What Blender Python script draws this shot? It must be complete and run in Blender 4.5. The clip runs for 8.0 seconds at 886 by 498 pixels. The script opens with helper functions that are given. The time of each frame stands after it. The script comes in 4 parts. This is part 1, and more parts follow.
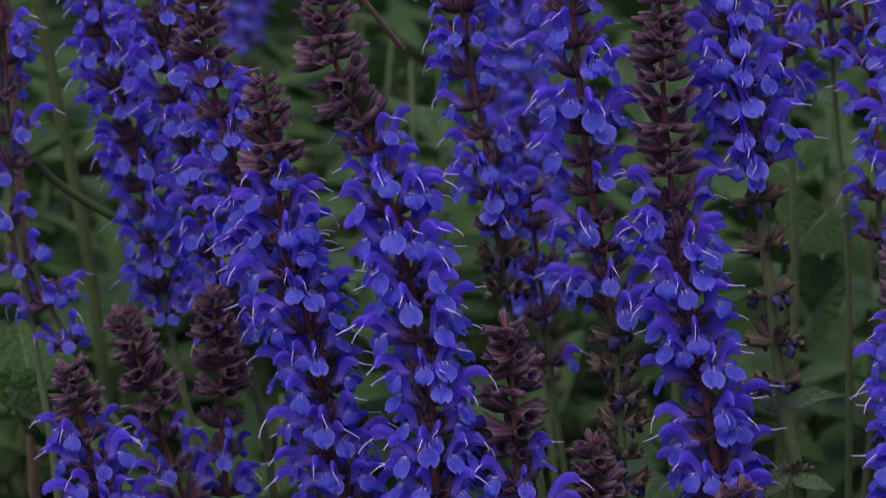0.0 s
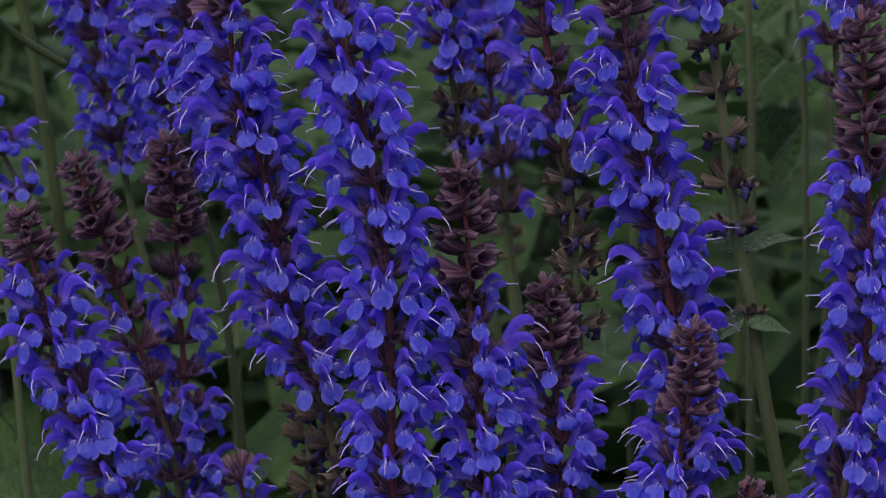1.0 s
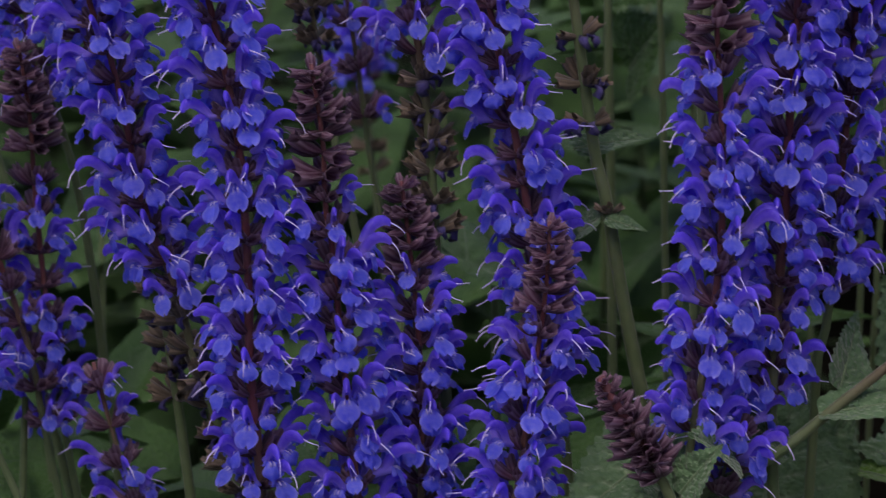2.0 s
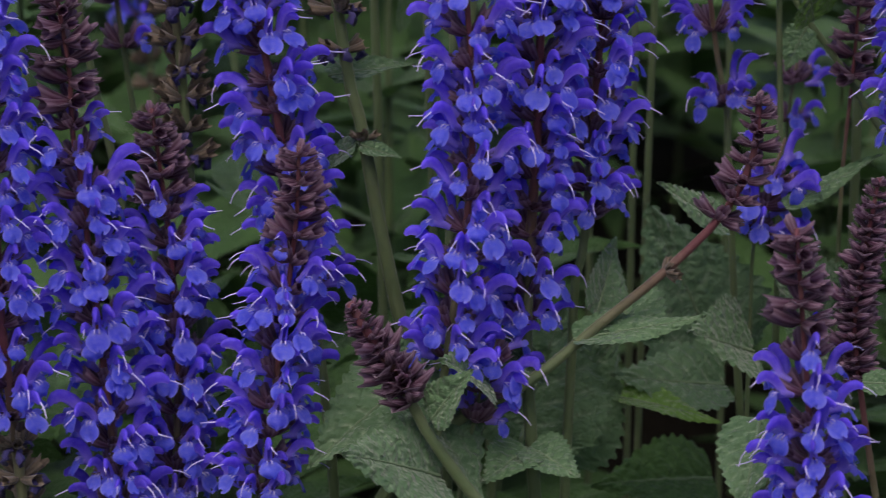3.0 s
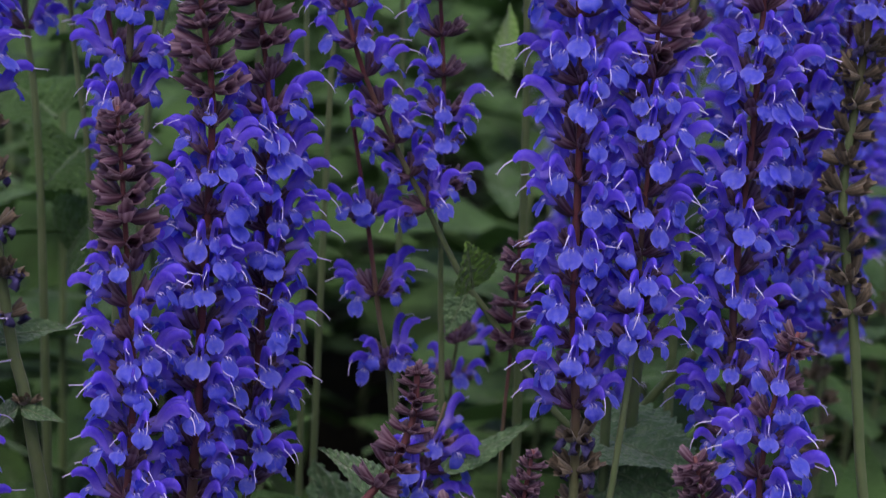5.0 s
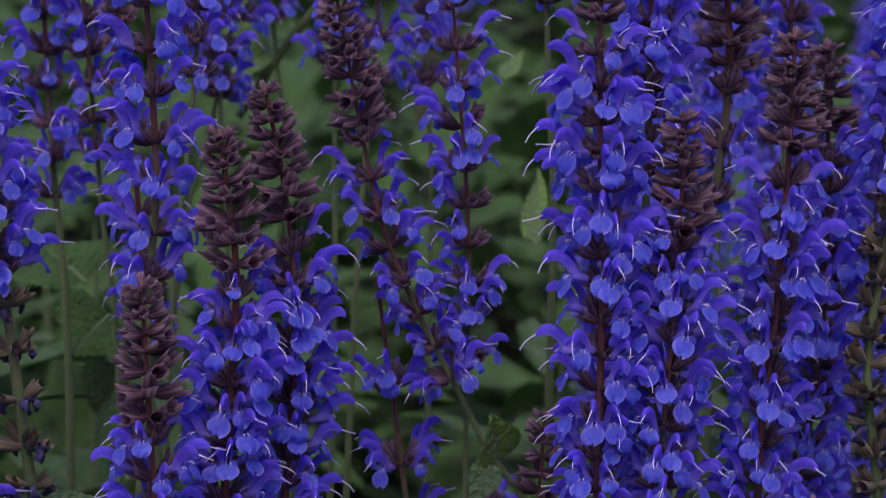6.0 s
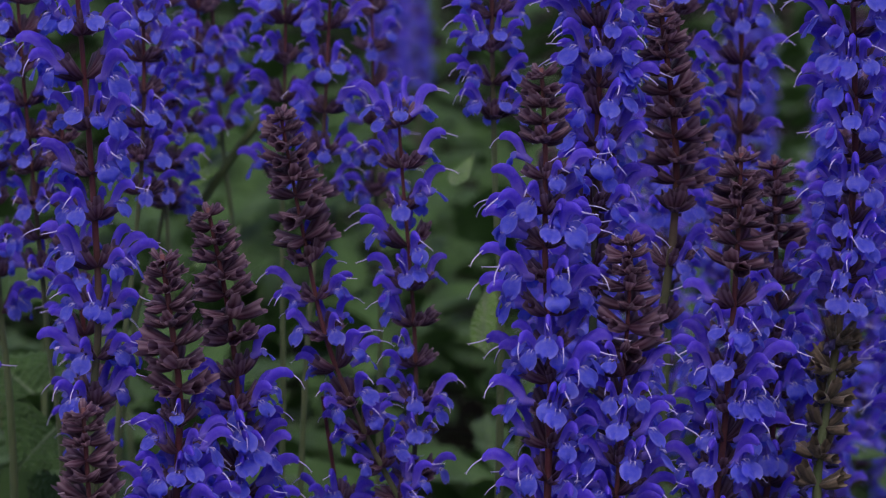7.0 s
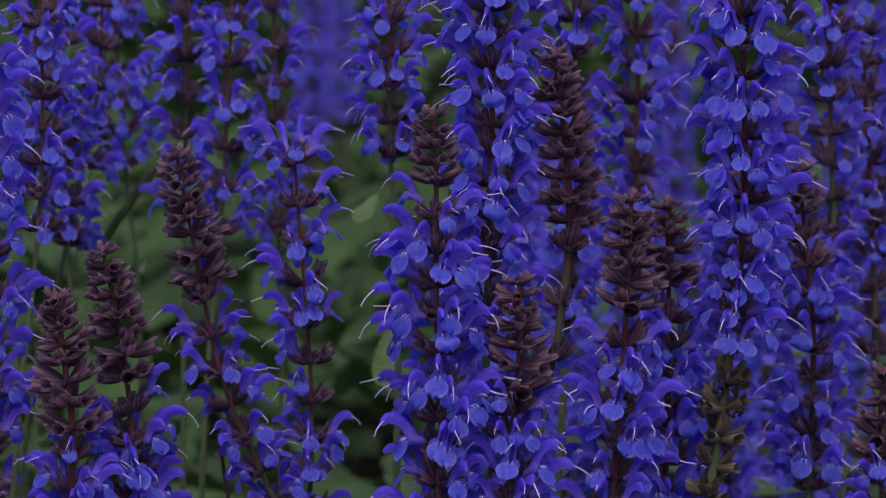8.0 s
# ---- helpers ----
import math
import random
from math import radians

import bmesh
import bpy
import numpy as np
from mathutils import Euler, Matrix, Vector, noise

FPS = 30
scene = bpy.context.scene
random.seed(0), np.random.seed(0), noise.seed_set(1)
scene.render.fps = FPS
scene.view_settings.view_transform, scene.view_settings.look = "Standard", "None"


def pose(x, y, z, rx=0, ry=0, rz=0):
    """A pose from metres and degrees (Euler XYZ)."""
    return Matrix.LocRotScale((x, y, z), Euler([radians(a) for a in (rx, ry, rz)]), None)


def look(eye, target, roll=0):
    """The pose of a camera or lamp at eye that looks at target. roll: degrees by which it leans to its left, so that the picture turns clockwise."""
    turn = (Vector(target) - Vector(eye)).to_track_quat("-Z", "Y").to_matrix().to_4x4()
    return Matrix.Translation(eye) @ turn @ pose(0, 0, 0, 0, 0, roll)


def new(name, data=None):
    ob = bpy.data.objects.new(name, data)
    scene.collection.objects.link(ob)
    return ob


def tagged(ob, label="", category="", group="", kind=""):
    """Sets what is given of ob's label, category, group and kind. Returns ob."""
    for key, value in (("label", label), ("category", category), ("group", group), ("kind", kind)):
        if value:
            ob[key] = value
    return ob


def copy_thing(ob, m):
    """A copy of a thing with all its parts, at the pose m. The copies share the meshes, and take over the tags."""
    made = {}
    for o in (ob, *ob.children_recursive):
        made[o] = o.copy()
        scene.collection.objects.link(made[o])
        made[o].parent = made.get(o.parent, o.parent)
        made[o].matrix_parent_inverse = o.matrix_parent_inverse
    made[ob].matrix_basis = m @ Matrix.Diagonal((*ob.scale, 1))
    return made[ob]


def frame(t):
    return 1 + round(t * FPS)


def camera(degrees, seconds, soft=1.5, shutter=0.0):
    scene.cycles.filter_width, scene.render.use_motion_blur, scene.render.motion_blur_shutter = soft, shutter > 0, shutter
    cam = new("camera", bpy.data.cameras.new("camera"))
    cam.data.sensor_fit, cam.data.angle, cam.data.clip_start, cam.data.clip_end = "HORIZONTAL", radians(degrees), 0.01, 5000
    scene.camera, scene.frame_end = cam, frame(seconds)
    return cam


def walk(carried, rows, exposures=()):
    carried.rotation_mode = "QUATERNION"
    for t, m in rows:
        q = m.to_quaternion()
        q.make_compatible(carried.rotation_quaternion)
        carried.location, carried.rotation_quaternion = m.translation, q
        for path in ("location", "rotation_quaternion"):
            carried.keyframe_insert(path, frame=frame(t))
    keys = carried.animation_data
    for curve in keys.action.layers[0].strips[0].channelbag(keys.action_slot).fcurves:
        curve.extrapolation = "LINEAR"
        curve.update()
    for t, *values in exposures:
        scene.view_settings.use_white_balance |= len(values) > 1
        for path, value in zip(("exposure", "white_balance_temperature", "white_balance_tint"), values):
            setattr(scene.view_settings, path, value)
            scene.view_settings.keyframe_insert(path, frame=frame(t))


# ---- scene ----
cam = camera(17.0, 8.0, soft=1.0, shutter=0.2)
# seconds, eye x y z, Euler angles
ROWS = [
    (0, 0, 0, 0.62, 78, -0, 0),
    (0.5, 0.00344, 0.00222, 0.615, 76.514, -0.161, -0.173),
    (1, 0.00532, 0.0003, 0.60846, 75.764, 0.149, -0.56),
    (1.2, 0.00603, -0.0005, 0.6072, 75.499, 0.141, -0.663),
    (2.3, 0.01834, -0.00434, 0.59469, 74.278, 0.48, -3.937),
    (2.5, 0.02355, -0.00408, 0.59206, 74.071, 0.369, -4.443),
    (3, 0.03951, -0.00349, 0.58951, 73.752, 0.161, -5.829),
    (3.5, 0.05407, -0.0041, 0.59042, 73.846, -0.33, -7.04),
    (4, 0.06434, -0.00702, 0.59505, 74.561, -0.717, -8.39),
    (4.5, 0.0593, -0.00753, 0.6058, 75.84, -1.215, -10.133),
    (5, 0.0499, -0.00746, 0.61347, 77.382, -1.649, -11.291),
    (5.2, 0.04743, -0.0084, 0.61505, 77.961, -1.542, -11.084),
    (6.3, 0.0611, -0.00557, 0.63043, 80.282, -1.532, -10.33),
    (6.5, 0.06322, 0.00111, 0.63459, 80.432, -1.555, -10.371),
    (7, 0.06265, 0.00002, 0.63988, 81.103, -1.349, -11.08),
    (7.5, 0.06908, -0.00368, 0.63848, 81.323, -1.303, -11.74),
    (8, 0.07292, -0.00727, 0.64364, 81.7, -1.714, -12.264),
]
cam.data.dof.use_dof = True
cam.data.dof.focus_distance = 0.775
cam.data.dof.aperture_fstop = 25.0
walk(cam, [(t, pose(x, y, z, a, b, c)) for t, x, y, z, a, b, c in ROWS], exposures=[(0.0, 0.63, 6650, 24), (1.2, 0.65, 6650, 24), (2.5, 0.79, 6800, 21), (3.5, 1.11, 6850, 17), (4.3, 1.13, 6850, 17), (5.2, 1.06, 6700, 21), (6.4, 0.70, 6600, 24), (8.0, 0.58, 6600, 25)])

# ---- light: an overcast sky ----
world = bpy.data.worlds.new("overcast_sky")
scene.world = world
world.use_nodes = True
wn = world.node_tree
wn.nodes.clear()
sky = wn.nodes.new("ShaderNodeTexSky")
sky.sky_type = 'NISHITA'
sky.sun_disc = False
sky.sun_elevation = radians(58)
sky.sun_rotation = radians(200)
sky.dust_density = 4.0
background = wn.nodes.new("ShaderNodeBackground")
background.inputs["Strength"].default_value = 0.085
wout = wn.nodes.new("ShaderNodeOutputWorld")
wn.links.new(sky.outputs[0], background.inputs["Color"])
wn.links.new(background.outputs[0], wout.inputs["Surface"])
sun = new("sun", bpy.data.lights.new("sun", 'SUN'))
sun.data.energy = 0.8
sun.data.angle = radians(45)
sun.data.color = (1.0, 0.97, 0.92)
sun.matrix_world = look((-0.7, -1.5, 4.0), (0, 0.3, 0))


# ---- materials ----
def material(name, build):
    m = bpy.data.materials.new(name)
    m.use_nodes = True
    nt = m.node_tree
    nt.nodes.clear()
    out = nt.nodes.new("ShaderNodeOutputMaterial")
    nt.links.new(build(nt), out.inputs["Surface"])
    return m


def node(nt, kind, **inputs):
    n = nt.nodes.new(kind)
    for key, value in inputs.items():
        socket = n.inputs[key.replace("_", " ")]
        if isinstance(value, bpy.types.NodeSocket):
            nt.links.new(value, socket)
        else:
            socket.default_value = value
    return n


def mixed(nt, factor, a, b, blend='MIX'):
    n = nt.nodes.new("ShaderNodeMix")
    n.data_type = 'RGBA'
    n.blend_type = blend
    for index, value in ((0, factor), (6, a), (7, b)):
        if isinstance(value, bpy.types.NodeSocket):
            nt.links.new(value, n.inputs[index])
        else:
            n.inputs[index].default_value = value
    return n.outputs[2]


def ramp(nt, factor, *stops):
    n = nt.nodes.new("ShaderNodeValToRGB")
    el = n.color_ramp.elements
    el[0].position, el[0].color = stops[0]
    el[1].position, el[1].color = stops[1]
    for position, colour in stops[2:]:
        el.new(position).color = colour
    nt.links.new(factor, n.inputs[0])
    return n.outputs[0]


def noise_at(nt, scale, detail=3.0, rough=0.5, coord="Object"):
    tc = nt.nodes.new("ShaderNodeTexCoord")
    return node(nt, "ShaderNodeTexNoise", Vector=tc.outputs[coord], Scale=scale, Detail=detail, Roughness=rough).outputs["Fac"]


def bumped(nt, height, strength, distance):
    return node(nt, "ShaderNodeBump", Height=height, Strength=strength, Distance=distance).outputs["Normal"]


def toned(nt, base, pale):
    at = nt.nodes.new("ShaderNodeAttribute")
    at.attribute_name = "tone"
    return mixed(nt, at.outputs["Fac"], base, pale)


def petal(c_dark, c_light, c_pale, translucent, rough=0.4):
    def build(nt):
        info = nt.nodes.new("ShaderNodeObjectInfo")
        geo = nt.nodes.new("ShaderNodeNewGeometry")
        total = nt.nodes.new("ShaderNodeMath")
        total.operation = 'ADD'
        nt.links.new(info.outputs["Random"], total.inputs[0])
        nt.links.new(geo.outputs["Random Per Island"], total.inputs[1])
        half = nt.nodes.new("ShaderNodeMath")
        half.operation = 'MULTIPLY'
        half.inputs[1].default_value = 0.5
        nt.links.new(total.outputs[0], half.inputs[0])
        c = mixed(nt, half.outputs[0], c_dark, c_light)
        streak = noise_at(nt, 700.0, 3)
        c = mixed(nt, ramp(nt, streak, (0.42, (0, 0, 0, 1)), (0.75, (0.16, 0.16, 0.16, 1))), c, c_pale)
        c = toned(nt, c, c_pale)
        nrm = bumped(nt, mixed(nt, 0.5, streak, noise_at(nt, 1700.0, 2)), 0.35, 0.0007)
        p = node(nt, "ShaderNodeBsdfPrincipled", Base_Color=c, Roughness=rough, Normal=nrm)
        p.inputs["Specular IOR Level"].default_value = 0.35
        p.inputs["Sheen Weight"].default_value = 0.12
        p.inputs["Sheen Tint"].default_value = (0.75, 0.7, 1.0, 1)
        return join_shaders(nt, translucent, p.outputs[0], node(nt, "ShaderNodeBsdfTranslucent", Color=c).outputs[0])
    return build


def join_shaders(nt, factor, a, b):
    n = nt.nodes.new("ShaderNodeMixShader")
    n.inputs[0].default_value = factor
    nt.links.new(a, n.inputs[1])
    nt.links.new(b, n.inputs[2])
    return n.outputs[0]


def skin(c_dark, c_light, scale, rough=0.7, bump=0.4, sheen=0.0, translucent=0.0, pale=None):
    def build(nt):
        info = nt.nodes.new("ShaderNodeObjectInfo")
        geo = nt.nodes.new("ShaderNodeNewGeometry")
        base = mixed(nt, ramp(nt, noise_at(nt, scale, 4), (0.3, (0, 0, 0, 1)), (0.7, (1, 1, 1, 1))), c_dark, c_light)
        base = mixed(nt, geo.outputs["Random Per Island"], mixed(nt, 0.35, base, c_dark), mixed(nt, 0.35, base, c_light))
        base = mixed(nt, info.outputs["Random"], base, mixed(nt, 0.35, base, c_dark))
        if pale:
            base = toned(nt, base, pale)
        nrm = bumped(nt, noise_at(nt, scale * 7, 3), bump, 0.0007)
        p = node(nt, "ShaderNodeBsdfPrincipled", Base_Color=base, Roughness=rough, Normal=nrm)
        p.inputs["Specular IOR Level"].default_value = 0.3
        p.inputs["Sheen Weight"].default_value = sheen
        p.inputs["Sheen Roughness"].default_value = 0.5
        if translucent:
            return join_shaders(nt, translucent, p.outputs[0], node(nt, "ShaderNodeBsdfTranslucent", Color=base).outputs[0])
        return p.outputs[0]
    return build


def stem_skin(upper, lower):
    def build(nt):
        ripe = nt.nodes.new("ShaderNodeAttribute")
        ripe.attribute_name = "ripe"
        base = ramp(nt, ripe.outputs["Fac"], (0.0, upper), (1.0, lower), (0.45, tuple((a + b) / 2 for a, b in zip(upper, lower))))
        base = mixed(nt, ramp(nt, noise_at(nt, 180.0, 4), (0.35, (0, 0, 0, 1)), (0.75, (0.6, 0.6, 0.6, 1))), base, mixed(nt, 0.15, base, (0.32, 0.28, 0.2, 1)))
        nrm = bumped(nt, noise_at(nt, 1200.0, 3), 0.5, 0.0005)
        p = node(nt, "ShaderNodeBsdfPrincipled", Base_Color=base, Roughness=0.6, Normal=nrm)
        p.inputs["Sheen Weight"].default_value = 0.12
        p.inputs["Specular IOR Level"].default_value = 0.3
        return p.outputs[0]
    return build


def leaf_skin(dark, light, vein=(0.27, 0.36, 0.24, 1), down=0.25):
    def build(nt):
        tc = nt.nodes.new("ShaderNodeTexCoord")
        info = nt.nodes.new("ShaderNodeObjectInfo")
        big = noise_at(nt, 45.0, 4)
        base = mixed(nt, ramp(nt, big, (0.3, (0, 0, 0, 1)), (0.7, (1, 1, 1, 1))), dark, light)
        base = mixed(nt, info.outputs["Random"], base, mixed(nt, 0.3, base, (0.04, 0.10, 0.015, 1)))
        warp = mixed(nt, 0.0025, tc.outputs["Object"], node(nt, "ShaderNodeTexNoise", Vector=tc.outputs["Object"], Scale=330.0).outputs["Color"], 'ADD')
        cells = node(nt, "ShaderNodeTexVoronoi", Vector=warp, Scale=620.0)
        cells.feature = 'SMOOTH_F1'
        bulge = ramp(nt, cells.outputs["Distance"], (0.05, (1, 1, 1, 1)), (0.75, (0, 0, 0, 1)))
        base = toned(nt, base, vein)
        # grooves between the bulges darkened in the colour, as shade would
        base = mixed(nt, 0.55, base, mixed(nt, bulge, mixed(nt, 0.6, base, dark), base))
        h = mixed(nt, 0.3, bulge, noise_at(nt, 1100.0, 3))
        nrm = bumped(nt, h, 0.85, 0.0016)
        p = node(nt, "ShaderNodeBsdfPrincipled", Base_Color=base, Roughness=0.62, Normal=nrm)
        p.inputs["Specular IOR Level"].default_value = 0.3
        p.inputs["Sheen Weight"].default_value = down
        return join_shaders(nt, 0.2, p.outputs[0], node(nt, "ShaderNodeBsdfTranslucent", Color=base).outputs[0])
    return build


def soil_skin(nt):
    # soil colour set extra dark to stand in for shade under the leaves
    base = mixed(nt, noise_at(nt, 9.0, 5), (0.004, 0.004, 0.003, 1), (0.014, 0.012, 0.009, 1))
    nrm = bumped(nt, noise_at(nt, 60.0, 6), 1.0, 0.02)
    p = node(nt, "ShaderNodeBsdfPrincipled", Base_Color=base, Roughness=1.0, Normal=nrm)
    p.inputs["Specular IOR Level"].default_value = 0.05
    return p.outputs[0]


M_HOOD = material("violet_petal", petal((0.078, 0.034, 0.58, 1), (0.172, 0.100, 0.96, 1), (0.54, 0.44, 0.93, 1), 0.58))
M_LIP = material("blue_petal", petal((0.050, 0.044, 0.68, 1), (0.116, 0.152, 0.93, 1), (0.52, 0.50, 0.93, 1), 0.58))
M_STYLE = material("pale_style", petal((0.46, 0.40, 0.84, 1), (0.72, 0.68, 0.94, 1), (0.82, 0.80, 0.96, 1), 0.3))
M_CALYX = material("purple_calyx", skin((0.044, 0.012, 0.028, 1), (0.140, 0.046, 0.104, 1), 220.0, 0.5, 0.5, 0.06, 0.5, (0.44, 0.32, 0.43, 1)))
M_BRACT = material("purple_bract", skin((0.052, 0.017, 0.040, 1), (0.138, 0.056, 0.120, 1), 200.0, 0.5, 0.6, 0.06, 0.45, (0.48, 0.37, 0.47, 1)))
M_SPENT = material("brown_green_calyx", skin((0.028, 0.020, 0.015, 1), (0.084, 0.068, 0.046, 1), 200.0, 0.75, 0.6, 0.2, 0.15, (0.26, 0.20, 0.15, 1)))
M_DRY = material("withered_petal", skin((0.016, 0.014, 0.095, 1), (0.066, 0.056, 0.20, 1), 260.0, 0.7, 0.8, 0.1, 0.1))
M_STEM = material("stem_skin", stem_skin((0.088, 0.018, 0.031, 1), (0.070, 0.110, 0.046, 1)))
M_STEM_GREEN = material("green_stem_skin", skin((0.03, 0.055, 0.015, 1), (0.065, 0.10, 0.034, 1), 160.0, 0.6, 0.5, 0.1))
M_STEM_DARK = material("brown_stem_skin", skin((0.05, 0.022, 0.02, 1), (0.11, 0.05, 0.04, 1), 160.0, 0.6, 0.5, 0.4))
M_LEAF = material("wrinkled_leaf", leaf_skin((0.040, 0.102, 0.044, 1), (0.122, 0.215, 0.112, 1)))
# fresh green, brightened in colour as if light came through the leaf
M_LIT_FRESH = material("bright_backlit_leaf", leaf_skin((0.055, 0.140, 0.016, 1), (0.14, 0.29, 0.045, 1)))
# shaded copy of the leaf: green darkened to put shade behind the spikes
M_SHADED = material("shaded_leaf", leaf_skin((0.014, 0.050, 0.009, 1), (0.056, 0.142, 0.032, 1), (0.10, 0.20, 0.07, 1), 0.08))
M_VEIN = material("leaf_vein", skin((0.07, 0.12, 0.06, 1), (0.12, 0.18, 0.10, 1), 200.0, 0.6, 0.3, 0.1))
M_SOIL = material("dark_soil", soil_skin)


# ---- shapes: vertices, faces, material of each face ----
class Shape:
    """Vertices, faces, the material of each face, and the tone of each vertex (how pale its pigment is)."""

    def __init__(self):
        self.v, self.f, self.m, self.t = [], [], [], []

    def add(self, verts, faces, mat, tone=None):
        k = len(self.v)
        self.v += [tuple(p) for p in verts]
        self.f += [tuple(i + k for i in q) for q in faces]
        self.m += mat if isinstance(mat, list) else [mat] * len(faces)
        self.t += tone if tone else [0.0] * len(verts)
        return self

    def join(self, other, m=Matrix()):
        a = np.array(other.v) @ np.array(m.to_3x3()).T + np.array(m.translation)
        return self.add(a.tolist(), other.f, list(other.m), list(other.t))

    def mesh(self, name):
        me = bpy.data.meshes.new(name)
        mats = list(dict.fromkeys(self.m))
        me.from_pydata(self.v, [], self.f)
        for mm in mats:
            me.materials.append(mm)
        me.polygons.foreach_set("material_index", [mats.index(x) for x in self.m])
        me.polygons.foreach_set("use_smooth", [True] * len(self.f))
        tone = me.attributes.new("tone", 'FLOAT', 'POINT')
        tone.data.foreach_set("value", self.t)
        me.update()
        return me


def tube(centres, radii, sides=6, mat=None, flat=1.0, caps=True, twist=0.0, ridge=0.0):
    """A tube along centres; radii: one number, or (sideways, upright), a ring."""
    c = [Vector(p) for p in centres]
    verts, faces = [], []
    side = None
    for i, p in enumerate(c):
        d = (c[min(i + 1, len(c) - 1)] - c[max(i - 1, 0)]).normalized()
        if side is None:
            side = Vector((1, 0, 0)) if abs(d.x) < 0.9 else Vector((0, 1, 0))
        side = (side - d * side.dot(d)).normalized()
        up = d.cross(side)
        r = radii[i]
        rx, ry = r if isinstance(r, tuple) else (r, r * flat)
        for k in range(sides):
            a = 2 * math.pi * k / sides + twist * i
            w = 1.0 + (ridge if k % 2 else -ridge)
            verts.append(p + side * (math.cos(a) * rx * w) + up * (math.sin(a) * ry * w))
    n = len(c)
    for i in range(n - 1):
        for k in range(sides):
            faces.append((i * sides + k, i * sides + (k + 1) % sides, (i + 1) * sides + (k + 1) % sides, (i + 1) * sides + k))
    if caps:
        faces.append(tuple(range(sides - 1, -1, -1)))
        faces.append(tuple((n - 1) * sides + k for k in range(sides)))
    return Shape().add(verts, faces, mat)


def sheet(point, nu, nv, mat, tone=None):
    """A sheet of nu by nv faces; point(u, v) with u from -1 to 1 and v from 0 to 1; mat(u, v) and tone(u, v) give its look."""
    verts = [point(-1 + 2 * i / nu, j / nv) for j in range(nv + 1) for i in range(nu + 1)]
    faces, mats = [], []
    for j in range(nv):
        for i in range(nu):
            a = j * (nu + 1) + i
            faces.append((a, a + 1, a + nu + 2, a + nu + 1))
            mats.append(mat(-1 + (2 * i + 1) / nu, (j + 0.5) / nv))
    tones = [float(tone(-1 + 2 * i / nu, j / nv)) if tone else 0.0 for j in range(nv + 1) for i in range(nu + 1)]
    return Shape().add(verts, faces, mats, tones)


def curve_at(points, v):
    """A smooth curve through points, v from 0 to 1."""
    n = len(points) - 1
    x = min(max(v, 0.0), 1.0) * n
    i = min(int(x), n - 1)
    f = x - i
    p = [np.array(points[min(max(i + k, 0), n)], float) for k in (-1, 0, 1, 2)]
    return 0.5 * (2 * p[1] + (p[2] - p[0]) * f + (2 * p[0] - 5 * p[1] + 4 * p[2] - p[3]) * f ** 2 + (3 * p[1] - p[0] - 3 * p[2] + p[3]) * f ** 3)


MM = 0.001


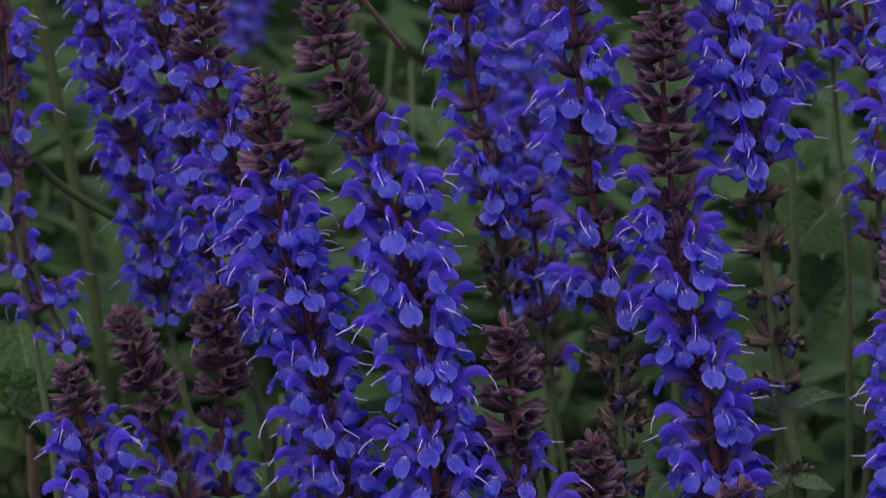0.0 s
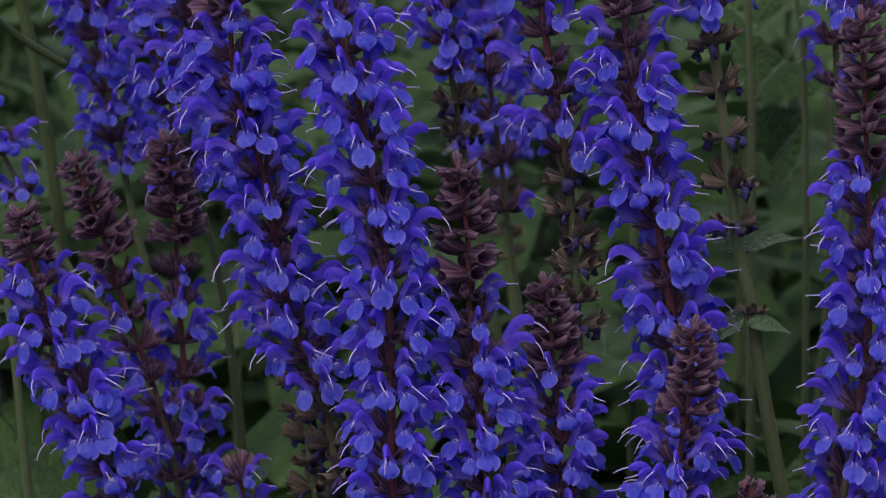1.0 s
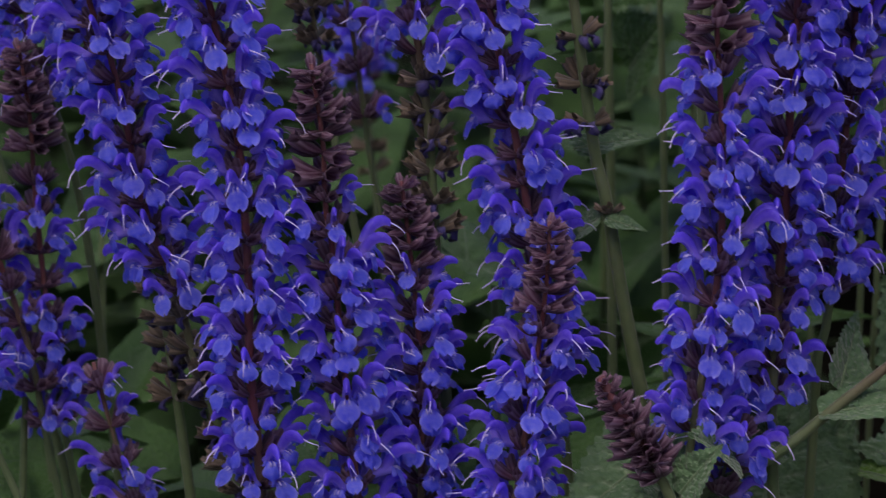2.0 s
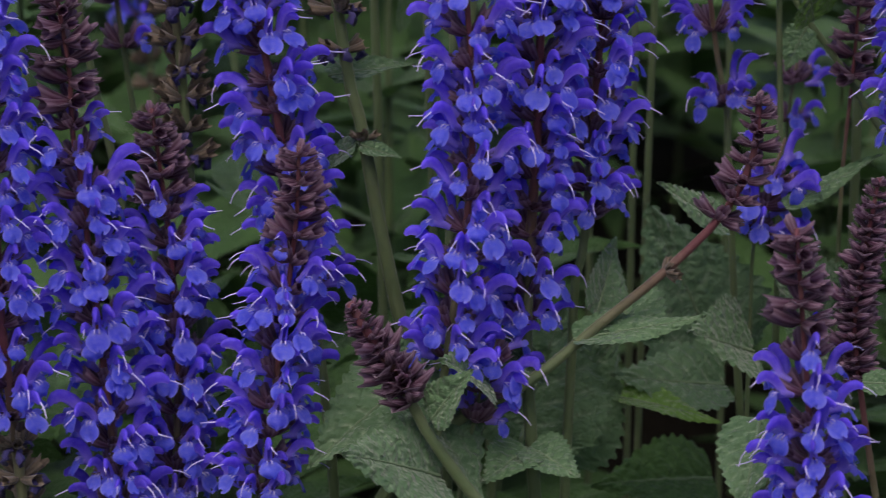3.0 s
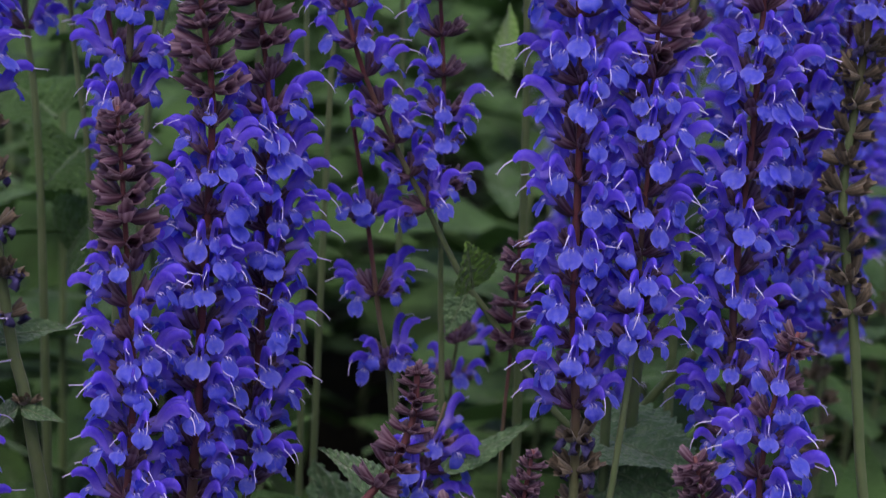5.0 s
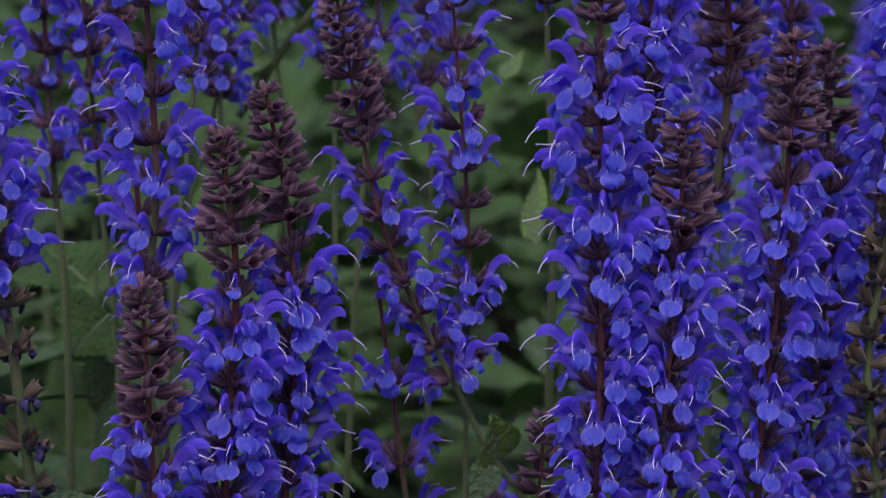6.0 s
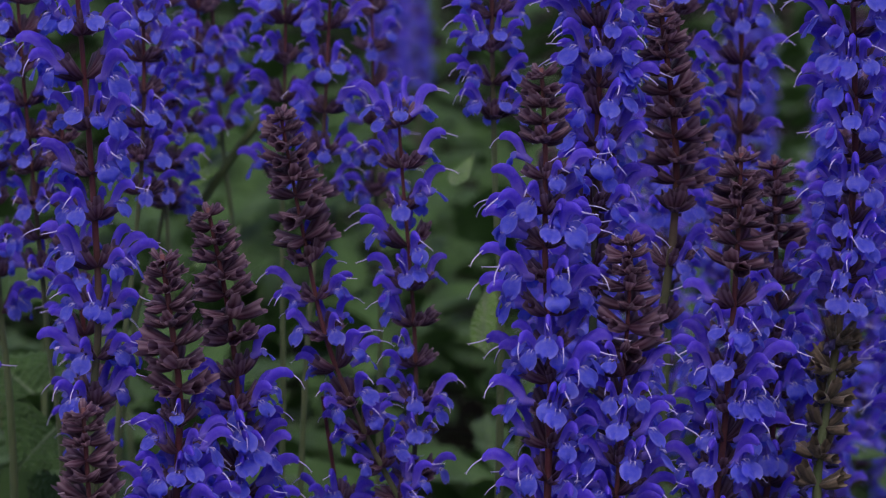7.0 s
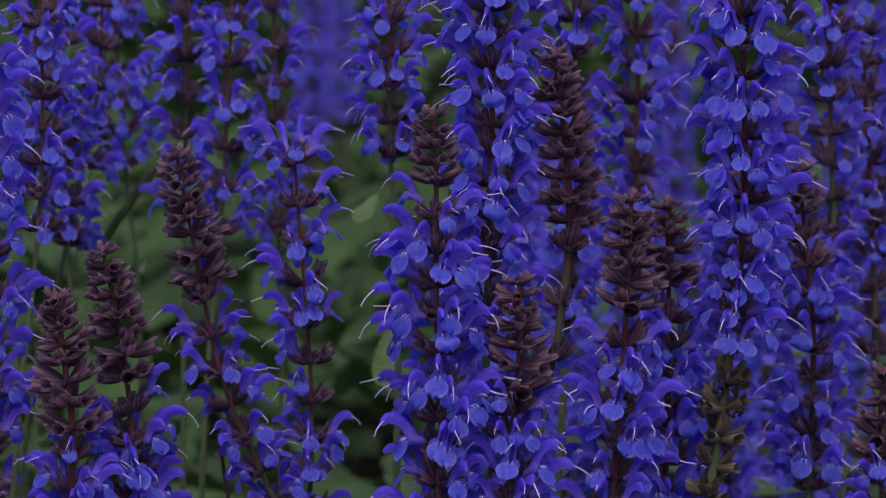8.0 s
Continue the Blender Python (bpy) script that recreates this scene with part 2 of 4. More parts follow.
def flower_shape(rng, fine=1.0):
    """One sage flower, facing +y, its stalk end at the origin: tube, arched hood, scoop-shaped lower lip with two side lobes."""
    s = Shape()
    lift = rng.uniform(-1.0, 1.0)
    lean = rng.uniform(-0.9, 0.9)
    arch = [(8.2, 4.0), (9.2, 7.0 + lift * 0.2), (10.7, 9.5 + lift * 0.4), (12.7, 10.9 + lift * 0.6), (14.9, 11.0 + lift * 0.8), (16.6, 9.9 + lift * 0.9)]
    high = [1.5, 1.65, 1.85, 1.95, 1.75, 0.75]
    wide = [1.5, 1.2, 1.05, 1.0, 0.9, 0.45]

    def hood(u, v):
        y, z = curve_at(arch, v)
        y2, z2 = curve_at(arch, min(1.0, v + 0.02))
        y1, z1 = curve_at(arch, max(0.0, v - 0.02))
        d = math.hypot(y2 - y1, z2 - z1)
        ny, nz = -(z2 - z1) / d, (y2 - y1) / d
        h = float(curve_at([(w, 0) for w in high], v)[0])
        w = float(curve_at([(w, 0) for w in wide], v)[0])
        a = u * (2.85 - 0.75 * v)
        k = math.cos(a) * h
        return ((math.sin(a) * w + lean * v * v) * MM, (y + ny * k) * MM, (z + nz * k) * MM)
    nv, nu = (8, 8) if fine >= 1 else (4, 4)
    s.join(sheet(hood, nu, nv, lambda u, v: M_HOOD, lambda u, v: max(0.0, 0.55 - 1.9 * v) + 0.35 * max(0.0, abs(u) - 0.7) / 0.3 + 0.2 * max(0, 0.35 - abs(u))))
    sides = 7 if fine >= 1 else 4
    s.join(tube([(0, 5.0 * MM, 2.2 * MM), (0, 7.4 * MM, 3.6 * MM), (0, 10.2 * MM, 4.6 * MM)], [1.0 * MM, 1.4 * MM, 1.65 * MM], sides, M_HOOD, caps=False))
    s.t[-3 * sides:] = [0.5] * (3 * sides)
    drop = rng.uniform(-0.7, 0.7)
    mid = [(9.6, 4.3), (11.2, 4.1), (12.4, 3.4), (13.3 + drop * 0.3, 2.3), (13.9 + drop * 0.7, 1.1), (14.2 + drop * 1.2, -0.1)]
    girth = rng.uniform(0.92, 1.1)
    ruffle = rng.uniform(0, 6.28)
    skew = rng.uniform(-0.7, 0.7)
    bulge = rng.uniform(-0.9, 1.3)
    curl = rng.uniform(-0.6, 1.1)
    frill = rng.uniform(6, 9)

    def lobe(u, v):
        y, z = curve_at(mid, v)
        if v < 0.55:
            h = 1.0 + 2.45 * (v / 0.55) ** 1.15
        else:
            h = 3.45 * math.sqrt(max(0.0, 1 - ((v - 0.55) / 0.47) ** 2))
        h *= girth
        edge = max(0.0, v - 0.35)
        cup = bulge * u * u * (1.0 - 0.4 * v) + 0.9 * math.sin(4.3 * u + ruffle) * edge + curl * max(0.0, v - 0.75) * 5 * (0.4 + 0.6 * u * u) + 0.3 * math.exp(-(u * 5) ** 2) * edge
        return ((u * h + skew * v * v) * MM, (y - cup) * MM, (z + 0.55 * u * u * (1 - v) + 0.45 * math.sin(frill * u + drop * 9) * v * v + 0.35 * math.exp(-(u * 5) ** 2) * max(0.0, v - 0.8) * 5) * MM)

    def pale(u, v):
        spot = math.exp(-((abs(u) - 0.4) / 0.3) ** 2 - ((v - 0.20) / 0.12) ** 2)
        return min(1.0, 0.7 * spot + 0.32 * max(0.0, abs(u) - 0.7) / 0.3 * (v > 0.3) + 0.16 * max(0.0, v - 0.85) / 0.15)
    s.join(sheet(lobe, 8 if fine >= 1 else 4, 8 if fine >= 1 else 4, lambda u, v: M_LIP, pale))
    if fine >= 1:
        for side in (-1, 1):
            k = rng.uniform(0.16, 0.3)
            s.join(tube([(side * 0.5 * MM, 10.4 * MM, 5.0 * MM), (side * 0.65 * MM, 11.6 * MM, 5.1 * MM), (side * 0.7 * MM, 12.4 * MM, 4.5 * MM)], [0.22 * MM, k * MM, 0.14 * MM], 4, M_STYLE))
    for side in (-1, 1):
        droop = rng.uniform(-0.9, 0.6)

        def wing(u, v, side=side):
            w = math.sin(math.pi * (0.16 + 0.74 * v)) * 1.25
            return ((side * (1.1 + 2.3 * v)) * MM, (9.8 + 2.6 * v - 1.2 * v * v + 0.6 * u * v) * MM, (4.7 + (0.5 + droop) * v - 1.1 * v * v + u * w) * MM)
        s.join(sheet(wing, 2, 4 if fine >= 1 else 2, lambda u, v: M_LIP, lambda u, v: 0.45 - 0.3 * v))
    return s, lift


def style_shape(lift, rng):
    """The pale forked style that follows the hood's curve out of its tip and bends over."""
    z0 = 10.5 + lift * 0.9
    k = rng.uniform(-0.2, 2.0)
    side = rng.uniform(-2.4, 2.4)
    reach = rng.uniform(0.6, 1.15)
    knee = [(0, 14.4, z0 + 1.0), (0, 16.2, z0 + 0.3), (side * 0.25, 16.2 + 1.9 * reach, z0 - 0.2 - 0.25 * k), (side * 0.6, 16.2 + 3.7 * reach, z0 - 0.5 - 1.0 * k), (side, 16.2 + 5.0 * reach, z0 - 0.8 - 2.1 * k)]
    pts = [tuple(curve_at(knee, i / 8)) for i in range(9)]
    s = tube([tuple(a * MM for a in p) for p in pts], [(0.29 - 0.018 * i) * MM for i in range(9)], 5, M_STYLE)
    e = pts[-1]
    for dz, dy in ((-0.6, 0.1), (0.1, 0.6)):
        s.join(tube([tuple(a * MM for a in e), ((e[0] + 0.2) * MM, (e[1] + dy) * MM, (e[2] + dz) * MM)], [0.14 * MM, 0.05 * MM], 4, M_STYLE))
    return s


def calyx_shape(rng, mat, closed=False, scale=1.0, fine=1.0):
    """A ribbed two-lipped calyx, facing +y, its stalk end at the origin; its ribs are paler."""
    pts = [(0, 0.8, -0.6), (0, 2.8, 0.2), (0, 5.4, 2.0), (0, 7.9, 4.4)]
    rad = [0.6, 1.55, 2.0, 2.25] if not closed else [0.6, 1.35, 1.5, 0.5]
    n = 14 if fine >= 1 else 10 if fine > 0.6 else 5
    verts, faces, tone = [], [], []
    d = Vector((0, 0.68, 0.73))
    up = Vector((1, 0, 0)).cross(d)
    for i, (p, r) in enumerate(zip(pts, rad)):
        for k in range(n):
            a = 2 * math.pi * k / n
            w = r * (1.08 if k % 2 else 0.92)
            tooth = ((1.5 if (k * 5 // n) % 2 else -0.2) * (0.6 if closed else 1.0) + rng.uniform(-.4, .4)) if i == 3 else 0.0
            verts.append((Vector(p) + Vector((1, 0, 0)) * (math.cos(a) * w) + up * (math.sin(a) * w * 0.9) + d * tooth) * MM * scale)
            tone.append((0.42 if k % 2 else 0.0) * (0.35 + 0.65 * i / 3) + (0.26 if i == 3 else 0))
    for i in range(3):
        for k in range(n):
            faces.append((i * n + k, i * n + (k + 1) % n, (i + 1) * n + (k + 1) % n, (i + 1) * n + k))
    if closed:
        faces.append(tuple(3 * n + k for k in range(n)))
    return Shape().add(verts, faces, mat, tone)


def bract_shape(rng, mat, length=6.5, wide=3.4):
    """A broad pointed bract that spreads along +y and cups upwards, with paler veins and edge."""
    bend = rng.uniform(-0.8, 1.0)

    def at(u, v):
        h = wide * (math.sin(math.pi * (0.12 + 0.80 * v)) ** 0.75) * (1.0 if v < 0.99 else 0.25)
        y = 0.8 + length * (0.9 * v - 0.16 * v * v) + (0.5 if v > 0.99 else 0.0)
        z = -1.0 + length * (0.06 * v + 0.36 * v * v) - bend * v * v
        return (u * h * MM, (y - 0.25 * u * u * h) * MM, (z + 0.55 * u * u * h) * MM)
    return sheet(at, 6, 4, lambda u, v: mat, lambda u, v: 0.8 * (abs(u) > 0.9) * (v > 0.3) + 0.3 * (abs(abs(u) - 0.33) < 0.05) + 0.5 * (v > 0.95))


FAN = (-60, -27, 3, 38)


def turned(az, tilt=0.0, roll=0.0, s=1.0):
    return Matrix.Rotation(radians(az), 4, 'Z') @ Matrix.Rotation(radians(tilt), 4, 'X') @ Matrix.Rotation(radians(roll), 4, 'Y') @ Matrix.Scale(s, 4)


def whorl_shape(seed, mat, closed, bracts, bract_mat, bract_len=7.0, loose=0, fine=1.0):
    rng = random.Random(seed)
    s = Shape()
    for side in (0, 180):
        for a in FAN:
            if rng.random() < 0.15:
                continue
            s.join(calyx_shape(rng, mat, closed, 0.8, fine), turned(side + a + rng.uniform(-7, 7) * (1 + 2 * loose), rng.uniform(-18, 14) * (1 + 0.6 * loose) - 4 * loose, rng.uniform(-15, 15), rng.uniform(0.72, 1.05)))
        if bracts:
            s.join(bract_shape(rng, bract_mat, bract_len, bract_len * 0.42), turned(side + rng.uniform(-6, 6), rng.uniform(-25, -8)))
    return s


def bud_shape(seed, tight):
    """A whorl of closed buds, three in the axil of each of two broad bracts; in a tight cone more of them crowd together."""
    rng = random.Random(seed)
    s = Shape()
    for side in (0, 180):
        if tight:
            for a in (-44, 0, 42):
                s.join(calyx_shape(rng, M_CALYX, rng.random() < 0.4, 0.72, 1.0), turned(side + a + rng.uniform(-14, 14), rng.uniform(-30, 6), rng.uniform(-30, 30), rng.uniform(0.7, 1.1)))
            s.join(bract_shape(rng, M_BRACT, rng.uniform(5.6, 7.0), rng.uniform(2.0, 2.6)), turned(side + rng.uniform(-24, 24), rng.uniform(-28, -6), rng.uniform(-14, 14)))
            s.join(bract_shape(rng, M_BRACT, 5.4, 1.9), turned(side + 66 + rng.uniform(-14, 14), rng.uniform(-8, 20), rng.uniform(-14, 14)))
        else:
            for a in (-46, -2, 42):
                s.join(calyx_shape(rng, M_CALYX, rng.random() < 0.35, 0.78, 1.0), turned(side + a + rng.uniform(-9, 9), rng.uniform(-32, -4), rng.uniform(-30, 30), rng.uniform(0.8, 1.1)))
            s.join(bract_shape(rng, M_BRACT, rng.uniform(5.8, 7.2), rng.uniform(1.9, 2.5)), turned(side + rng.uniform(-16, 16), rng.uniform(-26, -8), rng.uniform(-14, 14)))
    return s


def withered_shape(seed):
    """A shrivelled flower, crumpled to a small twisted bag."""
    rng = random.Random(seed)
    cs = [(rng.uniform(-.4, .4) * MM, (3 + 1.9 * i) * MM, (1.4 + 1.1 * i - 0.25 * i * i + rng.uniform(-.4, .4)) * MM) for i in range(5)]
    cs[3], cs[4] = (cs[3][0] + 0.8 * MM, cs[3][1] - 0.6 * MM, cs[3][2] - 0.8 * MM), (cs[4][0] - 0.6 * MM, cs[4][1] - 2.4 * MM, cs[4][2] - 2.2 * MM)
    return tube(cs, [(rng.uniform(0.7, 2.0) * MM, rng.uniform(0.5, 1.6) * MM) for _ in range(4)] + [0.7 * MM], 6, M_DRY, twist=0.6, ridge=0.3)


FLOWER = [flower_shape(random.Random(100 + i)) for i in range(10)]
FAR_FLOWER = [flower_shape(random.Random(150 + i), 0.5) for i in range(5)]
STYLE = [style_shape(lift, random.Random(200 + i)) for i, (_, lift) in enumerate(FLOWER)]
CALYX = [whorl_shape(300 + i, M_CALYX, False, i == 0, M_BRACT, 5.2) for i in range(4)]
SPENT = [whorl_shape(400 + i, M_SPENT, False, i % 3 == 0, M_SPENT, 4.6, 1) for i in range(7)]
BUD = [bud_shape(500 + i, False) for i in range(4)]
TIGHT = [bud_shape(600 + i, True) for i in range(3)]
DRY = [withered_shape(700 + i) for i in range(4)]
FLOWER_MESH = [s.mesh("flower") for s, _ in FLOWER]
STYLE_MESH = [s.mesh("style") for s in STYLE]
STYLED_MESH = [Shape().join(f).join(st).mesh("flower") for (f, _), st in zip(FLOWER, STYLE)]
CALYX_MESH = [s.mesh("calyx_whorl") for s in CALYX]
SPENT_MESH = [s.mesh("spent_whorl") for s in SPENT]
BUD_MESH = [s.mesh("bud_whorl") for s in BUD]
TIGHT_MESH = [s.mesh("bud_whorl") for s in TIGHT]


def far_whorl(seed):
    """A whole whorl of flowers in their calyces, for the spikes in the back."""
    rng = random.Random(seed)
    s = Shape().join(whorl_shape(seed, M_CALYX, False, False, M_BRACT, 6.0, 0, 0.5))
    for side in (0, 180):
        for a in FAN:
            if rng.random() < 0.92:
                q = turned(side + a + rng.uniform(-14, 14), rng.uniform(-12, 12), 0, rng.uniform(0.84, 1.0))
                s.join(rng.choice(FAR_FLOWER)[0], q)
                if rng.random() < 0.4:
                    s.join(rng.choice(STYLE), q)
    return s


FAR_WHORL = [far_whorl(800 + i) for i in range(8)]
FAR_WHORL_MESH = [w.mesh("flower_whorl") for w in FAR_WHORL]
DRY_MESH = [s.mesh("withered_flower") for s in DRY]


def child(name, mesh, parent, m, label=""):
    ob = new(name, mesh)
    ob.parent = parent
    ob.matrix_basis = m
    return tagged(ob, label)


def part(name, shape, parent, label=""):
    return child(name, shape.mesh(name), parent, Matrix(), label)


# ---- the ground ----
def ground():
    rng = random.Random(1)
    n, size = 60, 60.0

    def at(u, v):
        x = math.copysign(abs(u) ** 3, u) * size
        y = (v * 2 - 1)
        y = math.copysign(abs(y) ** 3, y) * size + 0.9
        return (x, y, 0.012 * noise.noise((x * 4, y * 4, 0)) + 0.02 * noise.noise((x, y, 3)) - 0.01)
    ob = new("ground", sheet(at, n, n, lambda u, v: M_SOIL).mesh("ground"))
    tagged(ob, "crumbly soil under the flower bed, its colour darkened for shade", "ground", kind="structure")


ground()


# ---- flower spikes ----
class Axis:
    """A smooth line from the tip of a spike down to its foot."""

    def __init__(self, points):
        n = (len(points) - 1) * 8
        self.p = [Vector(curve_at(points, i / n)) for i in range(n + 1)]
        self.s = [0.0]
        for a, b in zip(self.p, self.p[1:]):
            self.s.append(self.s[-1] + (b - a).length)
        self.length = self.s[-1]

    def at(self, s):
        s = min(max(s, 0.0), self.length)
        i = int(np.searchsorted(self.s, s))
        i = min(max(i, 1), len(self.s) - 1)
        f = (s - self.s[i - 1]) / max(1e-9, self.s[i] - self.s[i - 1])
        return self.p[i - 1].lerp(self.p[i], f)

    def frame_at(self, s):
        d = (self.at(s - 0.004) - self.at(s + 0.004)).normalized()
        x = Vector((1, 0, 0))
        x = (x - d * x.dot(d)).normalized()
        y = d.cross(x)
        m = Matrix((x, y, d)).transposed().to_4x4()
        m.translation = self.at(s)
        return m


NODE = 0.0081
count = [0]


def plan_spike(axis, rng, first, last, spent, cone, gap, turn, few, loose, stub, plump=0):
    """Where the whorls of a spike sit: kind, place and turn of each."""
    out = []
    step = NODE * gap
    twist = ((turn * 7) % 50) - 25
    k = 0
    buds = cone if first is None else max(0.0, first - 0.006)
    s = 0.0015
    while s < buds and not stub:
        packed = cone and not loose
        size = (0.42 + (0.72 if plump else 0.56) * min(1.0, s / 0.018)) if packed else (0.52 + 0.46 * min(1.0, s / 0.026)) if loose else ((0.72 if plump else 0.64) + (0.52 if plump else 0.58) * min(1.0, s / 0.022))
        out.append(("tight" if packed else "bud", s, twist + 90 * k, size))
        s += 0.0029 if packed else 0.0033 + min(0.0030, 0.11 * s)
        k += 1
    if first is not None:
        s = first
        while s <= last + 1e-6:
            out.append(("flower", s, twist + 90 * k + rng.uniform(-9, 9), 0.95 + 0.1 * rng.random()))
            s += step * rng.uniform(0.94, 1.06)
            k += 1
        if spent:
            while s <= spent:
                out.append(("spent", s, turn + 90 * k, 0.95 + 0.12 * rng.random()))
                s += step * (1.5 if few else 1.0) * rng.uniform(0.95, 1.1)
                k += 1
    return out


def stem_shape(axis, thick, mat):
    n = max(10, int(axis.length / 0.008))
    cs, rs = [], []
    for i in range(n + 1):
        s = axis.length * i / n
        cs.append(axis.at(s))
        rs.append((0.62 + 0.95 * min(1.0, s / 0.22)) * thick * MM)
    return tube(cs, rs, 8, mat, ridge=0.07)


def ripen(ob, axis, start, length=0.05):
    """Marks how far the red upper stem has turned green, ring by ring from the tip down."""
    n = max(10, int(axis.length / 0.008))
    ripe = ob.data.attributes.new("ripe", 'FLOAT', 'POINT')
    ripe.data.foreach_set("value", [min(1.0, max(0.0, (axis.length * i / n - start) / length)) for i in range(n + 1) for _ in range(8)])


def full_axis(y, points):
    tip_down = [(x, y, z) for x, z in points]
    a, b = Vector(tip_down[-2]), Vector(tip_down[-1])
    d = (b - a).normalized()
    foot = b + d * 0.06
    pts = tip_down + [tuple(foot)]
    base = Vector((foot.x + d.x * 0.05, foot.y + 0.02, -0.004))
    mid = foot.lerp(base, 0.5) + Vector((d.x * 0.03, 0, 0))
    return pts + [tuple(mid), tuple(base)]


LABEL = {
    "bloom": "upright sage spike with open violet-blue flowers and dark purple buds",
    "spent": "sage spike with blue flowers above brown-green spent whorls",
    "bud": "closed purple-brown sage bud spike among green leaves",
    "back": "violet-blue sage spike further back in the flower bed",
}


def spike(y, points, first=None, last=None, spent=None, cone=None, gap=1.0, turn=0, few=0, loose=0, stub=0, thin=0, thick=1.0, plump=0, dense=1.0, knot=None, green=0):
    count[0] += 1
    rng = random.Random(1000 + count[0])
    axis = Axis(full_axis(y, points))
    root = new("flower_spike")
    foot = axis.p[-1]
    root.location = foot
    label = LABEL["bud"] if first is None else LABEL["spent"] if spent else LABEL["bloom"]
    tagged(root, label, "flower", "sage flower spikes")
    back = Matrix.Translation(-foot)
    stem = stem_shape(axis, 0.75 if thin else thick, M_STEM)
    sh = Shape().join(stem, back)
    ripen(part("stem", sh, root, "reddish square stem turning green below"), axis, 0.02 if green else (last if last else (cone or 0) + 0.05) - (0.02 if spent else 0.045), 0.015 if green else 0.05)
    for kind, s, az, size in plan_spike(axis, rng, first, last, spent, cone, gap, turn, few, loose, stub, plump):
        m = back @ axis.frame_at(s)
        if kind in ("bud", "tight"):
            meshes = TIGHT_MESH if kind == "tight" else BUD_MESH
            child("bud_whorl", rng.choice(meshes), root, m @ turned(az + rng.uniform(-16, 16), rng.uniform(-6, 6), 0, size * (1.06 if kind == "tight" or loose else 1.0)))
            continue
        meshes = SPENT_MESH if kind == "spent" else CALYX_MESH
        child("calyx_whorl", rng.choice(meshes), root, m @ turned(az + rng.uniform(-8, 8), rng.uniform(-5, 5), 0, size), "dry brown-green calyces" if kind == "spent" else "")
        for side in (0, 180):
            for a in FAN:
                if kind == "spent":
                    if rng.random() < 0.6:
                        q = m @ turned(az + side + a + rng.uniform(-20, 20), rng.uniform(-50, -20), rng.uniform(-22, 22), size * rng.uniform(0.5, 0.85))
                        child("withered_flower", rng.choice(DRY_MESH), root, q, "shrivelled dark blue flower")
                    continue
                age = (s - first) / max(last - first, 0.01)
                young = 1.0 if stub else 0.5 if s - first < 0.004 else 0.85 if s - first < 0.014 else 1.0
                if rng.random() < 0.95 * min(dense, 1.0) * young:
                    i = rng.randrange(len(FLOWER_MESH))
                    q = m @ Matrix.Translation((0, 0, rng.uniform(-2.2, 2.0) * MM)) @ turned(az + side + a + rng.uniform(-15, 15), rng.uniform(-14, 11) - 5 * age, rng.uniform(-16, 16), size * rng.uniform(0.74, 1.0) * (1.0 - 0.1 * age) * (0.85 if y > 0.795 else 1.0) * (1.0 if stub else 0.78 + 0.22 * min(1.0, (s - first) / 0.02)))
                    near = y < 0.757
                    styled = rng.random() < 0.72
                    fl = child("flower", FLOWER_MESH[i] if near or not styled else STYLED_MESH[i], root, q)
                    if near and styled:
                        child("style", STYLE_MESH[i], fl, Matrix(), "pale lilac thread-like style")
    if knot:
        m = back @ axis.frame_at(knot)
        child("stem_node", rng.choice(SPENT_MESH), root, m @ turned(turn, 0, 0, 0.6), "dry brown remains at a stem node")
    return root


# ---- leaves ----
def leaf_shape(length, width, seed, fold=0.25, droop=0.15, nu=20, nv=48, mat=None):
    """A wrinkled sage leaf with a toothed edge, along +y, its upper side up: bulging fields between sunken, paler veins."""
    rng = random.Random(seed)
    curl = rng.uniform(-0.07, 0.07)
    wave = rng.uniform(0, 6)
    veins = rng.choice((7, 8, 9))
    fine = nu > 10

    def vein(u, v):
        return abs(math.sin((v - abs(u) * 0.26 + 0.03 * (u > 0)) * veins * math.pi))

    def at(u, v):
        prof = (math.sin(math.pi * min(1.0, 0.06 + 0.94 * v) ** 0.62)) * (1 - 0.2 * v)
        tooth = 0.0
        if abs(u) > 0.99:
            tooth = 0.045 * (1 if int(v * nv / (2 if fine else 1) + 0.5) % 2 else -0.6)
        h = width / 2 * (max(prof, 0.02) + tooth * (0.02 < v < 0.98))
        x = u * h
        yy = v * length
        z = fold * abs(x) * (1 - 0.5 * v) - droop * length * v * v + 0.035 * length * math.sin(wave + 6 * v) * u * u
        z += 0.03 * width * vein(u, v) ** 0.6 * min(1.0, 1.6 * (1 - abs(u)) + 0.3) * min(1, abs(u) * 5)
        z += 0.022 * width * noise.noise((x * 420, yy * 420, seed)) + 0.010 * width * noise.noise((x * 900, yy * 900, seed + 9))
        return (x + curl * length * v * v, yy, z)
    s = sheet(at, nu, nv, lambda u, v: mat or M_LEAF, lambda u, v: 0.9 * max(0.0, 1 - 4 * vein(u, v)) * (1 - abs(u) * 0.6))
    rib = [Vector(at(0, i / nv)) + Vector((0, 0, 0.00015)) for i in range(nv + 1)]
    s2 = tube(rib, [max(0.0002, 0.0007 * (1 - i / nv)) * (width / 0.03) ** 0.5 for i in range(nv + 1)], 5 if fine else 3, M_VEIN)
    return s, s2


leaf_count = [0]


